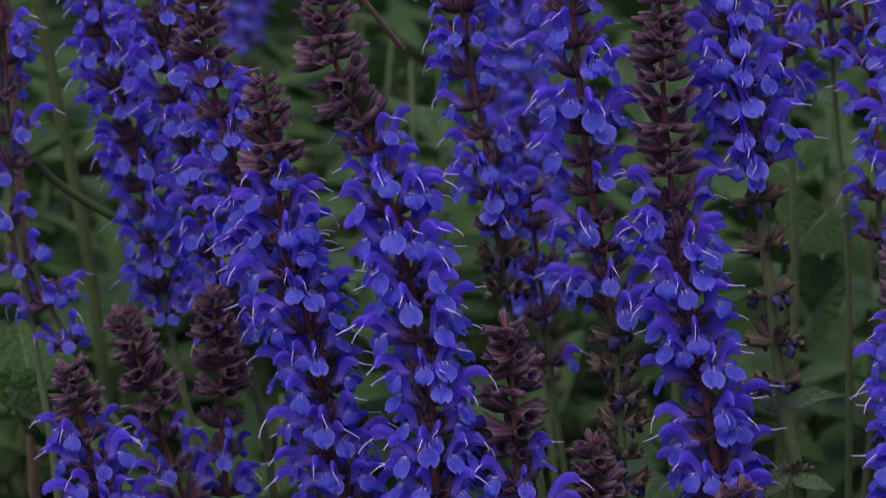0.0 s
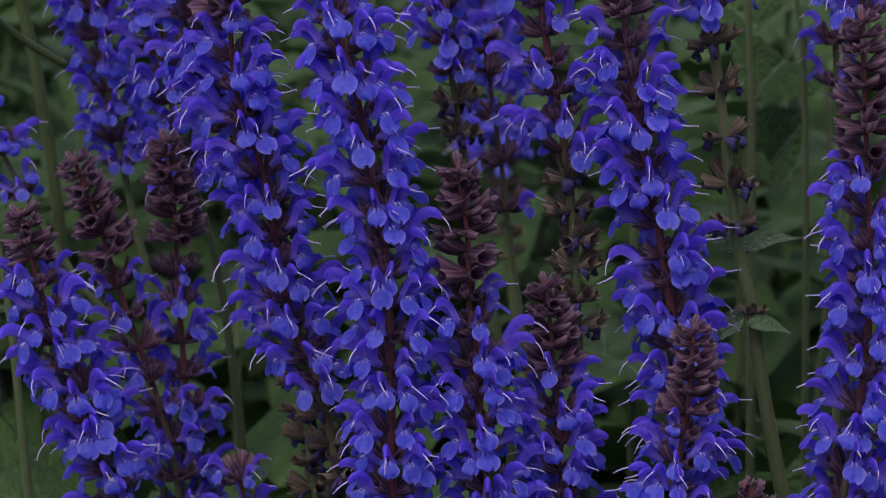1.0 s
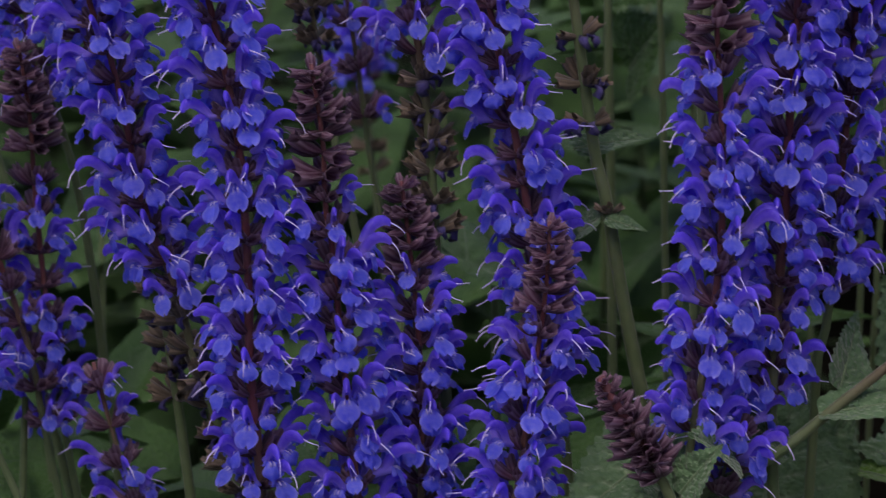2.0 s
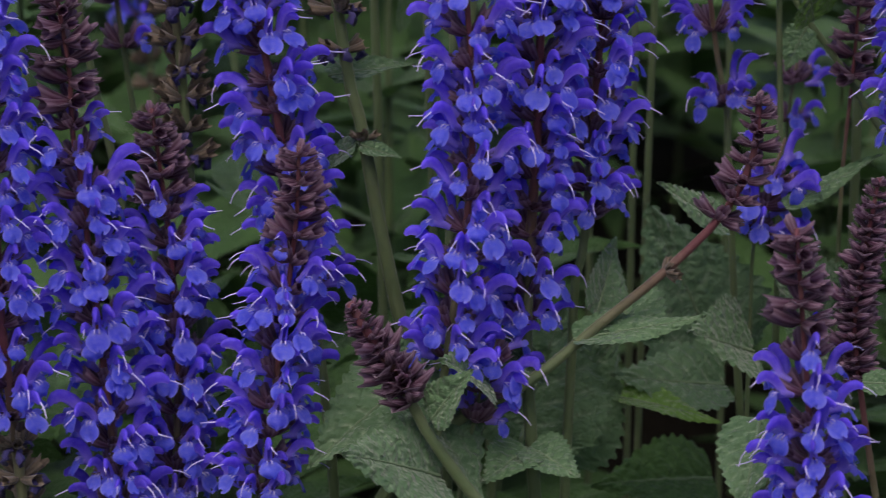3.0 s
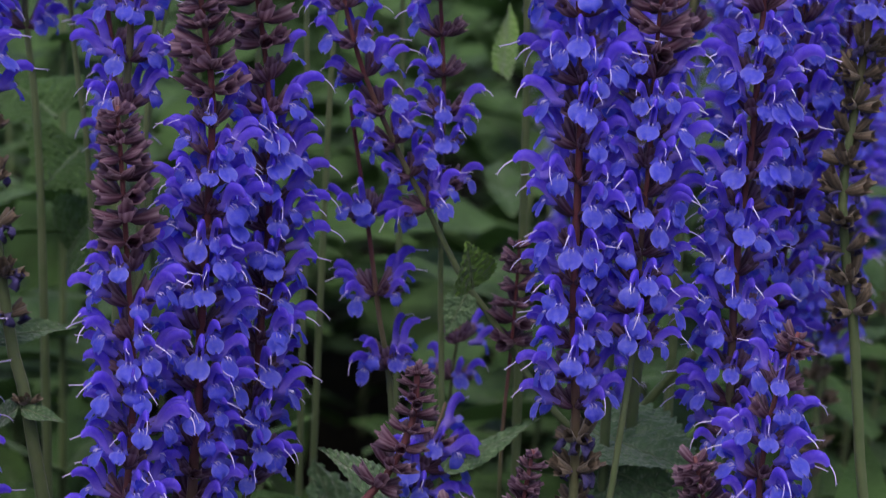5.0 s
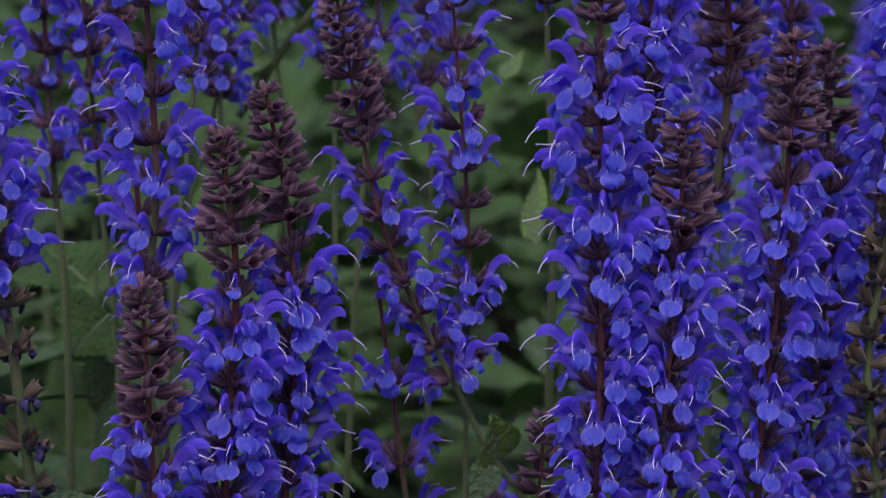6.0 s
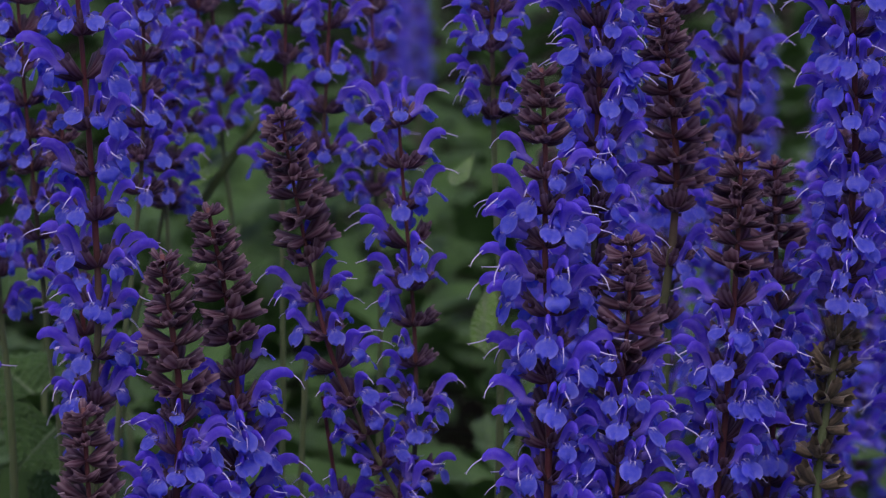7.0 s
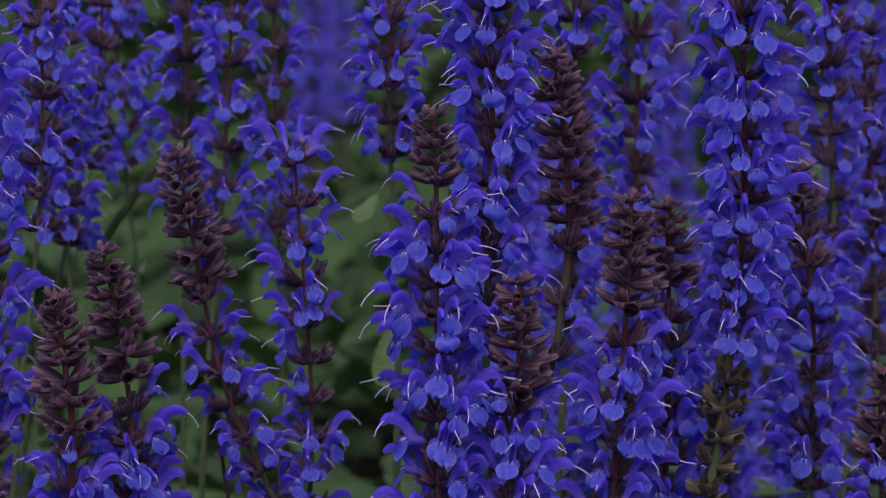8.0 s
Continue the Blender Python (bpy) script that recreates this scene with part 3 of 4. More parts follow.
def leaf(base, tip, width=0.02, face=(0, -0.5, 0.8), fresh=0):
    leaf_count[0] += 1
    a, b = Vector(base), Vector(tip)
    length = (b - a).length
    y = (b - a).normalized()
    z = Vector(face)
    z = (z - y * z.dot(y)).normalized()
    x = y.cross(z)
    m = Matrix((x, y, z)).transposed().to_4x4()
    m.translation = a
    # fresh picks the leaf colour: plain, brightened as if backlit, darkened as if shaded
    blade, rib = leaf_shape(length, width * 1.15, leaf_count[0], droop=0.04, mat=(M_LEAF, M_LIT_FRESH, M_SHADED)[fresh])
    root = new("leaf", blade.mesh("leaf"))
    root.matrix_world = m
    tagged(root, ("broad wrinkled grey-green sage leaf with toothed edge", "fresh-green sage leaf further back in the bed, brightened as if backlit", "sage leaf behind the spikes, its green darkened for shade")[fresh], "leaf", "sage leaves")
    part("midrib", rib, root, "pale raised midrib")


def stalk(*points, r=0.0012, dark=0):
    ob = new("stalk", tube([Vector(curve_at(points, i / 12)) for i in range(13)], [r] * 13, 8, M_STEM_DARK if dark else M_STEM_GREEN, ridge=0.06).mesh("stalk"))
    tagged(ob, "thin slanting stalk among the leaves", "stalk")


spike(0.85, ((-0.1288, 0.5257), (-0.1267, 0.4979), (-0.1257, 0.4580), (-0.1207, 0.4122),), first=0.0099, last=0.0677, turn=20, dense=0.6, gap=1.25)
spike(0.85, ((-0.1387, 0.4714), (-0.1280, 0.4463), (-0.1186, 0.4276), (-0.1091, 0.4088), (-0.0979, 0.3881),), first=0.0145, last=0.0732, gap=1.62, turn=60, dense=0.75)
spike(0.88, ((-0.1112, 0.5341), (-0.1031, 0.5089), (-0.0981, 0.4834), (-0.0911, 0.4558), (-0.0850, 0.4191), (-0.0811, 0.3960),), first=0.0124, last=0.1253, turn=10, gap=1.0, dense=1.0)
spike(0.85, ((-0.0856, 0.5338), (-0.0820, 0.5127), (-0.0789, 0.4913), (-0.0738, 0.4714), (-0.0681, 0.4463), (-0.0630, 0.4225),), first=0.0182, last=0.125, turn=40, gap=1.0, dense=1.0)
spike(0.8, ((-0.0678, 0.5282), (-0.0649, 0.5051), (-0.0601, 0.4849), (-0.0549, 0.4676), (-0.0475, 0.4437),), first=0.0329, last=0.1104, spent=0.2, turn=75, gap=1.0, dense=1.0)
spike(0.775, ((-0.0479, 0.5019), (-0.0442, 0.4769), (-0.0422, 0.4539), (-0.0363, 0.4352), (-0.0290, 0.3944), (-0.0222, 0.3763), (-0.0168, 0.3517), (-0.0077, 0.3235), (-0.0038, 0.3017),), first=0.0291, last=0.1320, spent=0.2700, turn=90, gap=1.05, dense=1.22)
spike(0.75, ((-0.0314, 0.5340), (-0.0280, 0.5108), (-0.0209, 0.4933), (-0.0137, 0.4741), (-0.0079, 0.4487), (-0.0034, 0.4225), (-0.0017, 0.3901), (-0.0018, 0.3590), (-0.0006, 0.3400),), first=0.0493, last=0.2150, spent=0.2500, turn=90, gap=1.05, dense=1.22)
spike(0.835, ((0.0025, 0.5322), (0.0066, 0.5017), (0.0123, 0.4724), (0.0164, 0.4410), (0.0198, 0.4209), (0.0232, 0.3990),), first=0.0113, last=0.0888, spent=0.1075, turn=30, gap=1.15, dense=0.8)
spike(0.785, ((0.0331, 0.5314), (0.0363, 0.5012), (0.0398, 0.4704), (0.0446, 0.4439), (0.0474, 0.4221), (0.0487, 0.4017), (0.0499, 0.3760),), first=0.006, last=0.0978, spent=0.1446, turn=15, few=0, thick=1.2, dense=0.7)
spike(0.775, ((0.0560, 0.5311), (0.0575, 0.5072), (0.0602, 0.4769), (0.0644, 0.4492), (0.0695, 0.4227), (0.0714, 0.4130), (0.0745, 0.3933), (0.0780, 0.3683),), first=0.0637, last=0.1894, turn=0, gap=1.05, dense=1.22)
spike(0.79, ((0.0739, 0.5384), (0.0800, 0.5004), (0.0852, 0.4695), (0.0898, 0.4364), (0.0944, 0.4044), (0.0974, 0.3928), (0.1014, 0.3683), (0.1062, 0.3433),), first=0.0093, last=0.0697, spent=0.1274, turn=50, few=1, thick=1.5, knot=0.1507)
spike(0.87, ((0.1208, 0.5434), (0.1243, 0.5102), (0.1283, 0.4764), (0.1316, 0.4335), (0.1355, 0.3897),), first=0.0165, last=0.1158, gap=1.56, turn=35, dense=0.43)
spike(0.742, ((0.1184, 0.4812), (0.1208, 0.4461), (0.1229, 0.4081), (0.1214, 0.3790), (0.1185, 0.3589), (0.1156, 0.3393), (0.1137, 0.3235),), first=0.043, last=0.145, turn=0, plump=1, gap=1.08, dense=1.22)
spike(0.757, ((0.1397, 0.5182), (0.1438, 0.4890), (0.1448, 0.4782), (0.1434, 0.4405), (0.1420, 0.4128), (0.1418, 0.3984), (0.1399, 0.3623), (0.1393, 0.3367), (0.1409, 0.3081),), first=0.0446, last=0.1754, turn=45, dense=1.22, thick=1.25)
spike(0.775, ((0.1535, 0.5277), (0.1592, 0.5010), (0.1624, 0.4734), (0.1624, 0.4363), (0.1596, 0.3967), (0.1576, 0.3630), (0.1550, 0.3500), (0.1543, 0.3303),), first=0.0459, last=0.1657, turn=0, dense=1.22)
spike(0.785, ((-0.1030, 0.4214), (-0.0979, 0.3989), (-0.0919, 0.3790), (-0.0833, 0.3561), (-0.0769, 0.3346),), first=0.022, last=0.0891, turn=80, plump=1, dense=0.95)
spike(0.82, ((-0.0918, 0.4281), (-0.0846, 0.4063), (-0.0779, 0.3825), (-0.0713, 0.3619), (-0.0661, 0.3414), (-0.0634, 0.3206),), first=0.0392, last=0.1102, turn=5, plump=1, dense=0.81, gap=1.25)
spike(0.83, ((-0.0667, 0.4318), (-0.0643, 0.4101), (-0.0640, 0.3913), (-0.0624, 0.3589), (-0.0612, 0.3381), (-0.0584, 0.3153),), first=0.0406, last=0.115, turn=60, plump=1, dense=0.69, gap=1.25)
spike(0.755, ((0.0161, 0.4403), (0.0189, 0.4181), (0.0189, 0.4030), (0.0204, 0.3934), (0.0218, 0.3751), (0.0241, 0.3482), (0.0264, 0.3192), (0.0276, 0.3028),), first=0.0362, last=0.1575, turn=0, plump=1, gap=1.1, dense=1.22)
spike(0.77, ((0.0398, 0.4046), (0.0426, 0.3782), (0.0444, 0.3525), (0.0447, 0.3264), (0.0423, 0.2865),), first=0.0299, last=0.1134, turn=30, plump=1)
spike(0.745, ((0.0777, 0.3991), (0.0768, 0.3810), (0.0744, 0.3624), (0.0712, 0.3404), (0.0680, 0.3182), (0.0642, 0.2955),), first=0.0306, last=0.1012, turn=0, plump=1, dense=1.22)
spike(0.722, ((0.0888, 0.3634), (0.0947, 0.3529), (0.1019, 0.3419), (0.1076, 0.3292), (0.1179, 0.3131),), first=None, last=None, cone=0.032, turn=0, plump=1, thick=2.0, green=1)
spike(0.8, ((0.1760, 0.5507), (0.1825, 0.5190), (0.1904, 0.4856), (0.2026, 0.4577), (0.2116, 0.4410), (0.2220, 0.4210), (0.2307, 0.4092), (0.2466, 0.3851),), first=0.0421, last=0.1156, turn=75, thick=0.8, gap=1.25, dense=0.85)
spike(0.812, ((0.1910, 0.4684), (0.1965, 0.4354), (0.2007, 0.4068), (0.2045, 0.3847), (0.2068, 0.3454), (0.2081, 0.3245),), first=0.0325, last=0.085, gap=2.85, turn=60, dense=1.0, stub=1, thick=0.95)
spike(0.75, ((0.2001, 0.4083), (0.1991, 0.3925), (0.1920, 0.3772), (0.1770, 0.3617), (0.1580, 0.3461), (0.1419, 0.3325),), first=None, last=None, cone=0.038, loose=1, turn=20, thick=1.5, knot=0.0556)
spike(0.672, ((0.1936, 0.3941), (0.1968, 0.3612), (0.1999, 0.3272), (0.2026, 0.2999),), first=0.0331, last=0.0916, turn=0, plump=1, gap=1.1, dense=1.22)
spike(0.715, ((0.2245, 0.3944), (0.2217, 0.3753), (0.2194, 0.3555), (0.2221, 0.3352), (0.2259, 0.3130),), first=None, last=None, cone=0.055, turn=30)
spike(0.73, ((0.2326, 0.5697), (0.2343, 0.5498), (0.2352, 0.5189), (0.2374, 0.4934), (0.2376, 0.4738), (0.2377, 0.4296), (0.2396, 0.3951), (0.2393, 0.3548), (0.2381, 0.3262), (0.2383, 0.3003),), first=0.0275, last=0.1734, spent=0.2353, turn=0, gap=1.1, dense=1.22)
spike(0.78, ((0.2770, 0.5818), (0.2812, 0.5561), (0.2834, 0.5325), (0.2815, 0.5039), (0.2781, 0.4863), (0.2757, 0.4622),), first=0.056, last=0.088, gap=1.9, turn=50, dense=0.15, thick=1.3)
spike(0.738, ((0.2887, 0.5470), (0.2886, 0.5203), (0.2879, 0.4953), (0.2873, 0.4808), (0.2868, 0.4687), (0.2849, 0.4501), (0.2843, 0.4345), (0.2843, 0.4095), (0.2846, 0.3874),), first=0.0402, last=0.1618, turn=90, gap=1.1, dense=1.22)
spike(0.703, ((0.2911, 0.4276), (0.2855, 0.4094), (0.2830, 0.3913), (0.2827, 0.3759), (0.2825, 0.3511), (0.2825, 0.3353),), first=0.0144, last=0.0901, turn=50, dense=1.22)
spike(0.705, ((0.2654, 0.3943), (0.2685, 0.3819), (0.2717, 0.3633), (0.2743, 0.3413),), first=0.0316, last=0.0523, turn=80, plump=1, dense=1.22)
spike(0.728, ((0.2564, 0.5268), (0.2572, 0.5102), (0.2563, 0.4923), (0.2562, 0.4727), (0.2549, 0.4485), (0.2546, 0.4359), (0.2544, 0.4220), (0.2517, 0.3974), (0.2488, 0.3724),), first=0.036, last=0.1128, turn=20, thick=0.8)
spike(0.77, ((0.2533, 0.6299), (0.2572, 0.5801), (0.2580, 0.5571), (0.2581, 0.5308), (0.2584, 0.4964),), first=0.0134, last=0.1275, turn=15, dense=1.2)
spike(0.745, ((0.3172, 0.6203), (0.3200, 0.5830), (0.3222, 0.5451), (0.3209, 0.5128), (0.3188, 0.4880), (0.3157, 0.4542), (0.3213, 0.4161), (0.3250, 0.3820),), first=0.0105, last=0.1202, spent=0.2035, turn=90, dense=1.22)
spike(0.86, ((0.3209, 0.6176), (0.3248, 0.5646), (0.3252, 0.5334), (0.3251, 0.4930),), first=0.0169, last=0.1177, turn=40, gap=1.25, dense=0.72)
spike(0.72, ((0.3550, 0.5032), (0.3555, 0.4804), (0.3568, 0.4495),), first=0.0305, last=0.0522, turn=90)
spike(0.79, ((0.3530, 0.5489), (0.3559, 0.5262), (0.3598, 0.4982), (0.3606, 0.4483),), first=0.0213, last=0.0977, turn=30, dense=0.8)
spike(0.86, ((0.3923, 0.6123), (0.3976, 0.5654), (0.4027, 0.5212), (0.4066, 0.4672),), first=0.0103, last=0.1351, turn=70, gap=1.25, dense=0.72)
spike(0.83, ((0.3739, 0.6033), (0.3761, 0.5595), (0.3805, 0.5082),), first=0.01, last=0.0866, turn=10, gap=1.25, dense=0.72)
spike(0.775, ((0.1176, 0.5956), (0.1201, 0.5707), (0.1233, 0.5306), (0.1249, 0.5003), (0.1236, 0.4775), (0.1229, 0.4560),), first=0.0102, last=0.1215, gap=1.5, turn=90)
spike(0.81, ((0.2107, 0.5493), (0.2127, 0.5273), (0.2161, 0.4950), (0.2176, 0.4689), (0.2175, 0.4425), (0.2183, 0.4124),), first=0.003, last=0.1105, turn=0, gap=1.38, stub=1, dense=0.64, thin=1)
spike(0.88, ((0.1080, 0.5944), (0.1102, 0.5579), (0.1139, 0.5192), (0.1182, 0.4730),), first=0.01, last=0.1115, turn=20, thin=1, gap=1.25, dense=0.72)
spike(0.86, ((0.1425, 0.6024), (0.1444, 0.5600), (0.1439, 0.5269), (0.1416, 0.4967),), first=0.0114, last=0.0923, turn=80, thin=1, gap=1.25, dense=0.72)
spike(0.95, ((0.1708, 0.5916), (0.1694, 0.5517), (0.1633, 0.5205), (0.1581, 0.4928),), first=0.0108, last=0.0961, gap=1.6, turn=50, dense=0.43, thin=1)
spike(0.92, ((0.1937, 0.6005), (0.1944, 0.5546), (0.1941, 0.5189), (0.1946, 0.4827),), first=0.0105, last=0.0886, gap=1.5, turn=10, thin=1, dense=0.72)
spike(0.9, ((0.2057, 0.6016), (0.2047, 0.5566), (0.2038, 0.5303), (0.2022, 0.5003),), first=0.0102, last=0.0958, gap=1.6, turn=60, thin=1, dense=0.72)
spike(0.95, ((0.2258, 0.5923), (0.2275, 0.5520), (0.2293, 0.5112),), first=0.0128, last=0.0859, gap=1.5, turn=20, thin=1, dense=0.72)
spike(0.84, ((0.2422, 0.6035), (0.2438, 0.5574), (0.2457, 0.5206),), first=0.0082, last=0.0678, turn=40, gap=1.25, dense=0.72)
spike(0.8, ((0.2389, 0.4313), (0.2378, 0.4048), (0.2358, 0.3763), (0.2352, 0.3507),), first=None, last=None, cone=0.03, loose=1, turn=0, thin=1)
spike(0.8, ((-0.0469, 0.3460), (-0.0417, 0.3224), (-0.0348, 0.2983), (-0.0298, 0.2826),), first=0.0069, last=0.0475, turn=30, dense=0.51, gap=1.50)
spike(0.86, ((0.0252, 0.4561), (0.0278, 0.4357), (0.0305, 0.4167), (0.0332, 0.3924),), first=0.0121, last=0.0556, turn=80, dense=0.22, gap=1.75)
spike(0.79, ((0.2165, 0.3863), (0.2120, 0.3714), (0.2082, 0.3547), (0.2079, 0.3308),), first=0.0121, last=0.0301, gap=0.95, turn=70, dense=0.7, stub=1, thin=1)
spike(0.87, ((0.2378, 0.3932), (0.2348, 0.3697), (0.2340, 0.3328),), first=0.0091, last=0.0291, gap=1.62, turn=30, dense=0.43, stub=1, thin=1)
spike(0.748, ((0.1302, 0.3448), (0.1264, 0.3321), (0.1230, 0.3161), (0.1202, 0.2983),), first=0.0074, last=0.0255, turn=40, stub=1, dense=0.75, thin=1)
spike(0.79, ((0.3144, 0.5383), (0.3165, 0.4981), (0.3171, 0.4588), (0.3140, 0.4223), (0.3105, 0.3956),), first=0.034, last=0.1433, turn=20, dense=1.0)
spike(0.85, ((0.3000, 0.6150), (0.3020, 0.5650), (0.3030, 0.5200), (0.3020, 0.4700),), first=0.01, last=0.13, turn=25, gap=1.25, dense=0.8)
spike(0.9, ((0.0990, 0.5770), (0.1010, 0.5400), (0.1030, 0.5050), (0.1050, 0.4780),), first=0.01, last=0.1, turn=30, gap=1.35, dense=0.7)
spike(1.0, ((0.1780, 0.6060), (0.1810, 0.5590), (0.1850, 0.5150),), first=0.01, last=0.09, turn=65, gap=1.3, dense=0.8, thin=1)
spike(0.93, ((0.1550, 0.5900), (0.1570, 0.5370), (0.1590, 0.4980),), first=0.01, last=0.088, turn=50, gap=1.3, dense=0.8, thin=1)
leaf((0.2070, 0.835, 0.268), (0.1690, 0.83, 0.272), width=0.026, face=(0, -0.5, 0.85), fresh=2)
leaf((0.1409, 0.785, 0.2985), (0.1545, 0.808, 0.336), width=0.042, face=(-0.1, -0.8, 0.55))
leaf((0.1125, 0.755, 0.3351), (0.077, 0.74, 0.3135), width=0.026, face=(-0.2, -0.6, 0.7))
leaf((0.1122, 0.725, 0.3138), (0.0852, 0.7, 0.3325), width=0.024, face=(0.1, -0.7, 0.7))
leaf((0.1097, 0.72, 0.3314), (0.1192, 0.715, 0.347), width=0.012, face=(-0.7, -0.6, 0.4))
leaf((0.1068, 0.752, 0.3290), (0.1265, 0.735, 0.3040), width=0.03, face=(0.75, -0.6, 0.2))
leaf((0.1511, 0.75, 0.3421), (0.1864, 0.745, 0.3493), width=0.011, face=(0, -0.45, 0.9))
leaf((0.1599, 0.77, 0.3416), (0.1705, 0.79, 0.3586), width=0.016, face=(0.5, -0.8, 0.2))
leaf((0.1976, 0.775, 0.3651), (0.1771, 0.77, 0.3804), width=0.011, face=(0.3, -0.6, 0.7))
leaf((0.2149, 0.78, 0.3687), (0.2444, 0.79, 0.3818), width=0.007, face=(-0.1, -0.5, 0.8))
leaf((0.2575, 0.785, 0.3785), (0.2830, 0.752, 0.3745), width=0.034, face=(0.25, -0.62, 0.75))
leaf((0.2184, 0.7, 0.3443), (0.236, 0.695, 0.3447), width=0.0075, face=(0, -0.6, 0.8))
leaf((0.2232, 0.790, 0.4200), (0.2205, 0.783, 0.4350), width=0.015, face=(0.05, -0.7, 0.75), fresh=1)
leaf((0.2241, 0.8, 0.416), (0.2172, 0.8, 0.4036), width=0.009, face=(-0.3, -0.8, 0.5))
leaf((0.1725, 0.80, 0.3075), (0.2010, 0.79, 0.3045), width=0.012, fresh=1, face=(0, -0.25, 0.95))
leaf((0.1922, 0.7, 0.3354), (0.1831, 0.68, 0.3173), width=0.018, face=(-0.5, -0.8, 0.3))
leaf((0.147, 0.795, 0.296), (0.174, 0.81, 0.324), width=0.036, face=(0.2, -0.95, 0.25))
leaf((0.0967, 0.787, 0.3885), (0.1082, 0.785, 0.3849), width=0.006, face=(0, -0.5, 0.85))
leaf((0.0961, 0.79, 0.3884), (0.0847, 0.8, 0.3761), width=0.01, face=(0, -0.5, 0.85))
leaf((0.0891, 0.8, 0.4051), (0.1134, 0.81, 0.4075), width=0.01, face=(0, -0.4, 0.9))
leaf((0.1431, 0.76, 0.3323), (0.1266, 0.75, 0.3395), width=0.016, face=(0, -0.6, 0.8))
leaf((0.1393, 0.75, 0.3115), (0.1520, 0.735, 0.3090), width=0.014, face=(0.1, -0.5, 0.85))
leaf((0.1385, 0.75, 0.3116), (0.1257, 0.735, 0.3080), width=0.014, face=(-0.1, -0.5, 0.85))
leaf((0.2844, 0.8, 0.321), (0.2565, 0.78, 0.3046), width=0.04, face=(0, -0.8, 0.6))
leaf((0.211, 0.85, 0.300), (0.190, 0.85, 0.352), width=0.04, face=(0, -0.8, 0.6))
leaf((0.205, 0.81, 0.307), (0.170, 0.80, 0.314), width=0.022, face=(0, -0.6, 0.8))
stalk((-0.1255, 0.86, 0.468), (-0.1131, 0.865, 0.4552), (-0.0988, 0.87, 0.4448), r=0.0012)
stalk((-0.0245, 0.86, 0.5131), (-0.018, 0.862, 0.5045), (-0.0115, 0.865, 0.4958), r=0.0009, dark=1)
stalk((0.274, 0.74, 0.3328), (0.2585, 0.75, 0.3135), (0.2455, 0.76, 0.2952), r=0.002)
stalk((0.2926, 0.8, 0.3969), (0.2748, 0.8, 0.3769), (0.2622, 0.8, 0.3532), r=0.0014)
leaf((0.1725, 1, 0.5084), (0.1774, 1.02, 0.5295), width=0.014, fresh=1, face=(0.2, -0.7, 0.7))
leaf((0.1884, 1.02, 0.5117), (0.1647, 0.98, 0.5054), width=0.013, fresh=1, face=(-0.2, -0.6, 0.8))
leaf((0.1966, 1.05, 0.4772), (0.1817, 1.08, 0.46), width=0.014, fresh=1, face=(0, -0.6, 0.8))
leaf((0.265, 1, 0.5023), (0.279, 1.03, 0.5104), width=0.006, fresh=1, face=(0, -0.7, 0.7))
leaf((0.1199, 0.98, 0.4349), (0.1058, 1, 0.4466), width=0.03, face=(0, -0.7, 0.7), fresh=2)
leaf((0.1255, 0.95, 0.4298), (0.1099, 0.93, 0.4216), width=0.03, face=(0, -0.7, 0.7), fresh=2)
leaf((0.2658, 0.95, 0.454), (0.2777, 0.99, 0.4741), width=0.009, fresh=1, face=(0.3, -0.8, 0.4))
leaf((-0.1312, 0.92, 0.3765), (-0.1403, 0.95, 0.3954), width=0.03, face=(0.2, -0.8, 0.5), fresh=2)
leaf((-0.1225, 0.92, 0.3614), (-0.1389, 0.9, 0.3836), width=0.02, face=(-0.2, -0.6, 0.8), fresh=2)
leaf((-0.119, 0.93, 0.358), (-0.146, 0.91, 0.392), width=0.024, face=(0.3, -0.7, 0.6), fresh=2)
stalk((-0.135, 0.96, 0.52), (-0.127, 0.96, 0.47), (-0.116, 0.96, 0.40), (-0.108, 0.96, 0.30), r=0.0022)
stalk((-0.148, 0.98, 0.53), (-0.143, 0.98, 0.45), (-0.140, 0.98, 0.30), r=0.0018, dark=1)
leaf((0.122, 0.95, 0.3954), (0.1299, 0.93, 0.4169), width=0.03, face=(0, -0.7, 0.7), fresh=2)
stalk((0.2013, 1, 0.5298), (0.1879, 1, 0.5123), (0.1727, 1, 0.4889), r=0.0016)
leaf((0.292, 0.80, 0.3330), (0.2585, 0.79, 0.3200), width=0.034, face=(0, -0.7, 0.7))
leaf((0.2590, 0.782, 0.3700), (0.2790, 0.757, 0.3640), width=0.020, face=(0.1, -0.9, 0.4))
leaf((0.2046, 0.77, 0.3301), (0.1835, 0.75, 0.3439), width=0.026, face=(0, -0.7, 0.7))
leaf((0.2276, 0.78, 0.3328), (0.2084, 0.76, 0.3561), width=0.03, face=(0.1, -0.8, 0.5))
leaf((0.1648, 0.76, 0.3478), (0.175, 0.745, 0.3426), width=0.02, face=(0, -0.5, 0.8))
leaf((0.1271, 0.74, 0.3332), (0.1124, 0.725, 0.3482), width=0.016, face=(0, -0.6, 0.8))


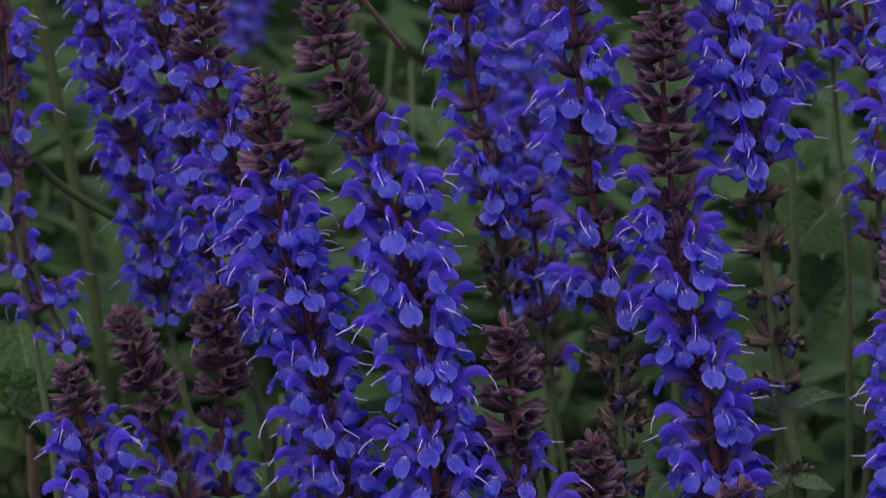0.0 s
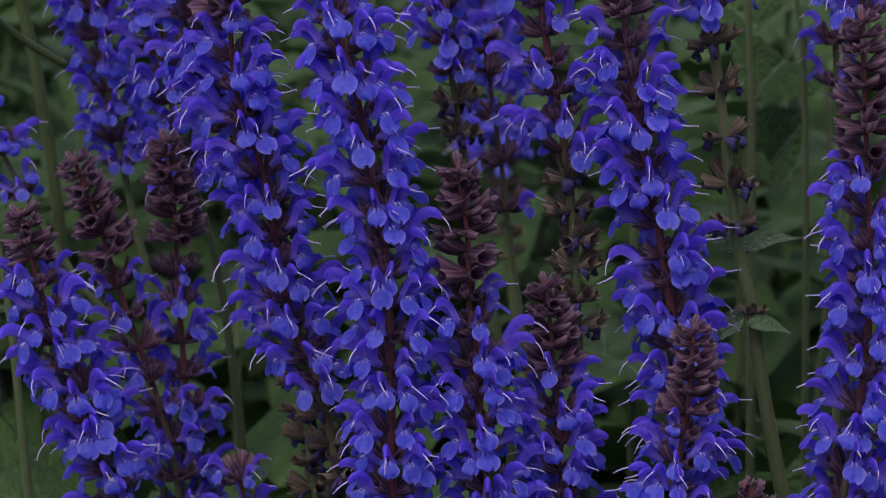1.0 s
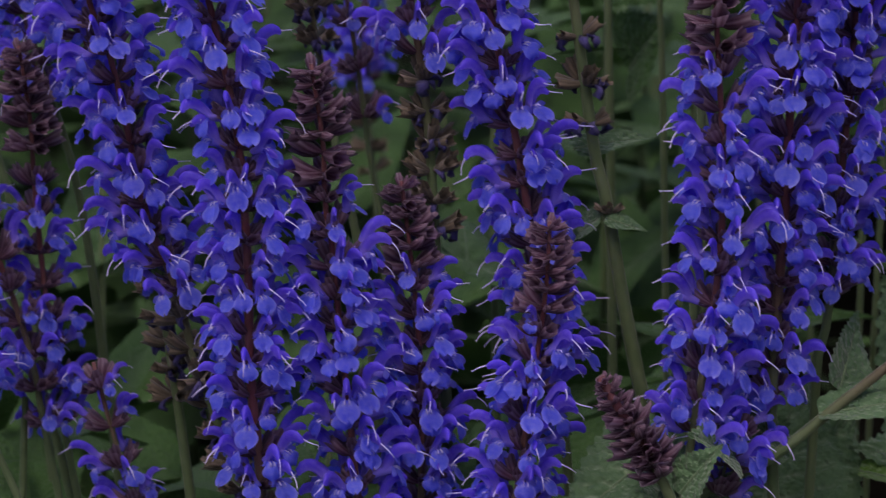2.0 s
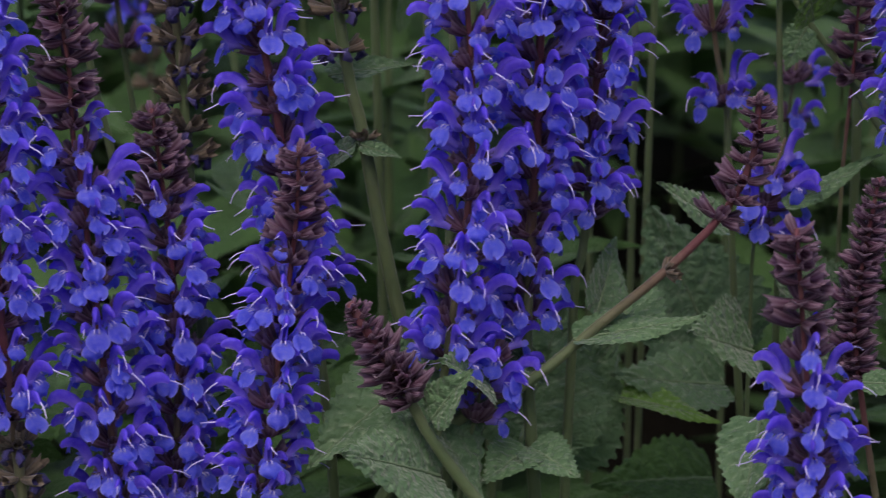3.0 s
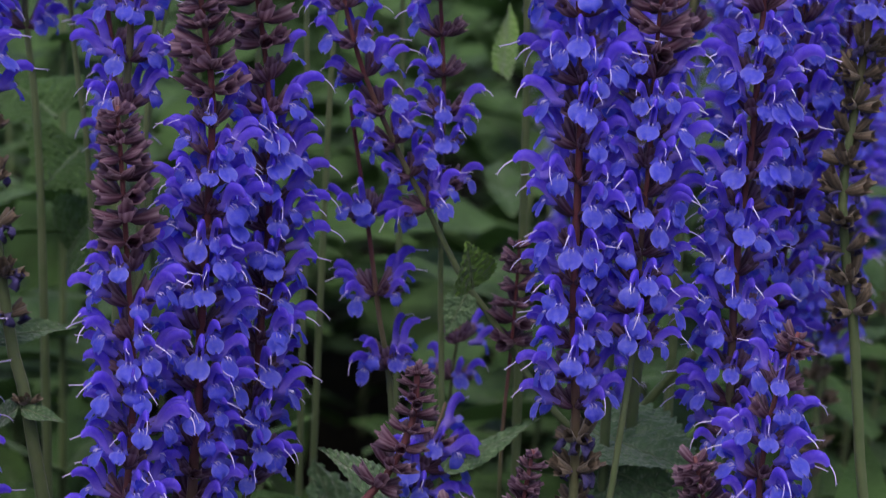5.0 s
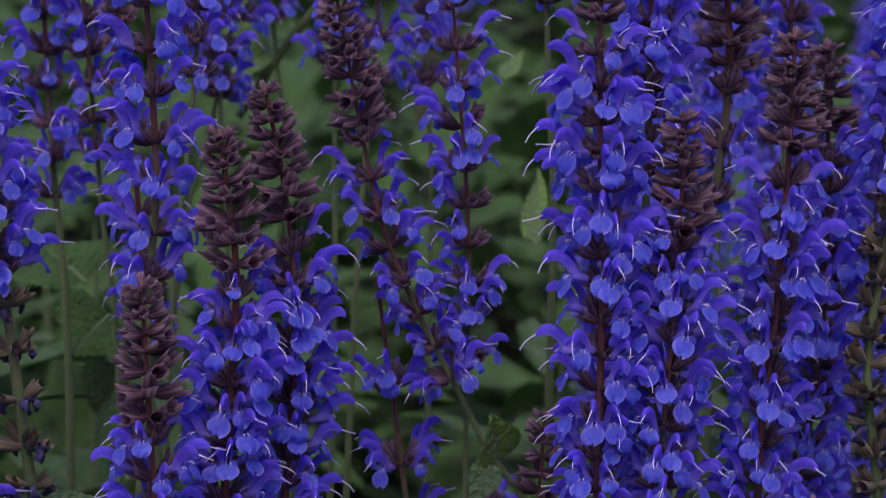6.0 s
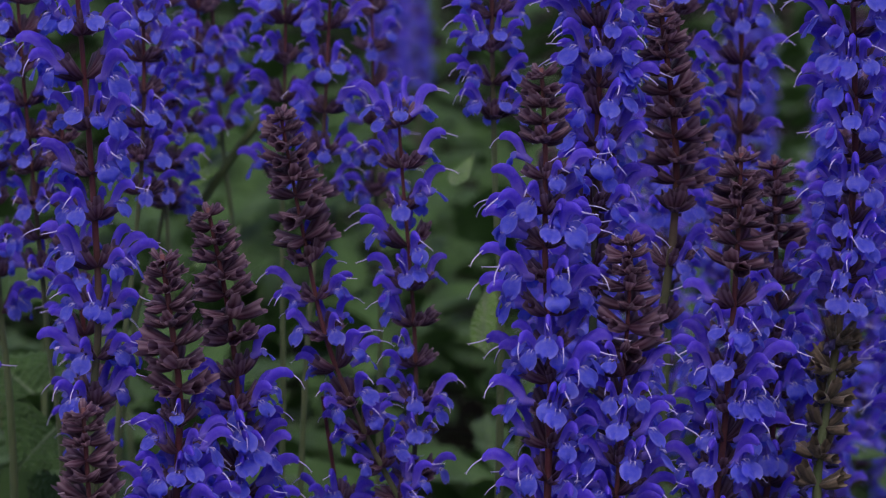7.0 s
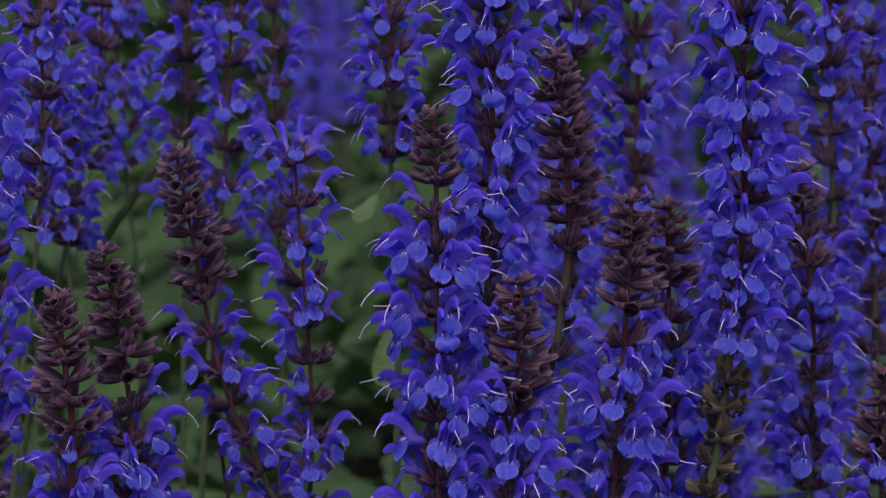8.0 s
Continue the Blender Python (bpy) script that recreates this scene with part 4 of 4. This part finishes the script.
# ---- more spikes further back in the bed ----
def back_spike(seed):
    """A whole spike, its foot at the origin, with its whorls joined by kind."""
    rng = random.Random(seed)
    high = rng.uniform(0.50, 0.58)
    bend = rng.uniform(-0.03, 0.03)
    axis = Axis([(bend, 0, high), (bend * 0.6, 0, high * 0.7), (bend * 0.2, 0, high * 0.35), (0, 0, 0)])
    first = rng.uniform(0.02, 0.045)
    root = new("flower_spike")
    tagged(root, LABEL["back"], "flower", "sage flower spikes in the back")
    ripen(part("stem", stem_shape(axis, 0.9, M_STEM), root), axis, first + 0.09)
    for kind, s, az, size in plan_spike(axis, rng, first, first + rng.uniform(0.12, 0.17), first + 0.2, None, 1.1, rng.uniform(0, 90), 0, 0, 0):
        m = axis.frame_at(s) @ turned(az, 0, 0, size)
        if kind == "bud":
            child("bud_whorl", rng.choice(BUD_MESH), root, m)
        elif kind == "spent":
            child("spent_whorl", rng.choice(SPENT_MESH), root, m)
        else:
            child("flower_whorl", rng.choice(FAR_WHORL_MESH), root, m)
    return root


def back_rows():
    rng = random.Random(77)
    kinds = [back_spike(4000 + i) for i in range(6)]
    spots = []
    y = 1.0
    while y < 2.6:
        half = 0.14 * y + 0.1
        step = 0.05 + 0.02 * (y - 1.0)
        x = -half
        while x < half + 0.12 * y:
            way = math.degrees(math.atan2(x + 0.17 * y - 0.05, y))
            keep = rng.random() < ((0.0 if y < 1.7 else 0.08) if 3 < way < 17 else (0.5 if y < 1.35 else 0.3) if way >= 17 else 0.08 if y < 1.3 else 0.15 if way > -3 else 0.4)
            if keep:
                spots.append((x + 0.19 * y * 0.9 - 0.05 + rng.uniform(-.4, .4) * step, y + rng.uniform(-0.04, 0.04)))
            x += step * rng.uniform(0.8, 1.5)
        y += 0.10
    while len(spots) < 62:
        x, y = rng.uniform(-1.1, 1.35), rng.uniform(0.62, 3.3)
        if not -0.16 * y - 0.06 < x < 0.5 * y + 0.06:
            spots.append((x, y))
    for i, (x, y) in enumerate(spots):
        m = pose(x, y, -0.004 + rng.uniform(-0.05, 0.0), rng.uniform(-5, 5), rng.uniform(-6, 6), rng.uniform(0, 360))
        if i < len(kinds):
            kinds[i].matrix_basis = m
        else:
            copy_thing(kinds[i % len(kinds)], m)


back_rows()


def leafy_stems():
    """Leafy shoots that fill the bed between and behind the spikes."""
    rng = random.Random(88)
    blades = [leaf_shape(rng.uniform(0.06, 0.085), rng.uniform(0.028, 0.04), 50 + i, droop=0.22, nu=6, nv=12, mat=M_SHADED) for i in range(5)]
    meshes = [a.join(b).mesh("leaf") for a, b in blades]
    for i in range(76):
        y = 0.82 + 0.95 * rng.random() ** 1.2
        x = rng.uniform(-0.20, 0.36) * (y / 0.8) + 0.03
        high = rng.uniform(0.26, 0.37) if y < 0.95 else rng.uniform(0.30, 0.47)
        if abs(x - 0.054 - 0.1675 * y) < 0.060 and y < 1.75:
            continue
        root = new("leafy_shoot")
        root.location = (x, y, 0)
        tagged(root, "leafy green sage shoot with opposite wrinkled leaves", "foliage", "leafy shoots")
        part("stem", tube([(0, 0, -0.01), (rng.uniform(-.01, .01), 0, high * 0.5), (rng.uniform(-.02, .02), 0, high)], [0.0018, 0.0016, 0.001], 6, M_STEM_GREEN), root)
        z, az = high * 0.35, rng.uniform(0, 180)
        while z < high + 0.004:
            for side in (0, 180):
                s = 1.0 - 0.45 * (z / high) ** 2 + rng.uniform(-.1, .1)
                m = Matrix.Translation((0, 0, z)) @ turned(az + side + rng.uniform(-15, 15), rng.uniform(5, 45), rng.uniform(-15, 15), s)
                child("leaf", rng.choice(meshes), root, m)
            z += rng.uniform(0.045, 0.065)
            az += 90


leafy_stems()


def undergrowth():
    """The uncountable low leaves of the rest of the bed, all round; the nearest are added unseen, for shade."""
    rng = random.Random(99)
    kinds = [leaf_shape(rng.uniform(0.06, 0.09), rng.uniform(0.03, 0.042), 80 + i, droop=0.25, nu=4, nv=4, mat=M_SHADED)[0] for i in range(5)]
    mass = Shape()
    for i in range(10500):
        x, y = (rng.uniform(-1.15, 1.4), rng.uniform(-0.45, 3.7)) if i % 3 else (rng.uniform(-0.35, 0.75), rng.uniform(0.5, 2.4))
        if i % 9 == 0:
            x, y = rng.uniform(-1.5, 2.6), rng.uniform(3.6, 8.0)
        # nearer than 0.64 the leaves stay below the view, added to block low light
        top = min(0.42, 0.555 - 0.385 * max(y, 0.2)) if y < 0.64 else 0.22 if y < 0.8 else 0.28 if y < 1.2 else 0.34
        z = rng.uniform(0.03, top)
        if abs(x - 0.054 - 0.1675 * y) < 0.050 and 0.74 < y < 1.75:
            continue
        mass.join(rng.choice(kinds), Matrix.Translation((x, y, z)) @ turned(rng.uniform(0, 360), rng.uniform(-20, 25 if y < 0.64 else 55), rng.uniform(-25, 25), rng.uniform(0.7, 2.6 if y > 3.6 else 1.2 if y > 0.64 else 0.95)))
    tagged(new("undergrowth", mass.mesh("undergrowth")), "dense low wrinkled green sage leaves of the bed, unseen ones added in front for shade", "foliage", kind="stuff")


undergrowth()


def far_bloom():
    """The far end of the bed, too distant to tell one spike from the next."""
    rng = random.Random(55)
    mass = Shape()
    for i in range(24):
        y = rng.uniform(2.6, 6.5)
        x = rng.uniform(-1.1, 1.0 + 0.3 * y)
        high = rng.uniform(0.46, 0.58)
        mass.join(tube([(x, y, 0), (x + rng.uniform(-.03, .03), y, high)], [0.002, 0.001], 5, M_STEM_DARK))
        for k in range(6):
            z = high - 0.02 - 0.024 * k
            mass.join(FAR_WHORL[rng.randrange(len(FAR_WHORL))], Matrix.Translation((x, y, z)) @ turned(rng.uniform(0, 360), 0, 0, 1.25))
    tagged(new("distant_bloom", mass.mesh("distant_bloom")), "blurred mass of violet-blue sage in the distance", "flowers", kind="stuff")


far_bloom()
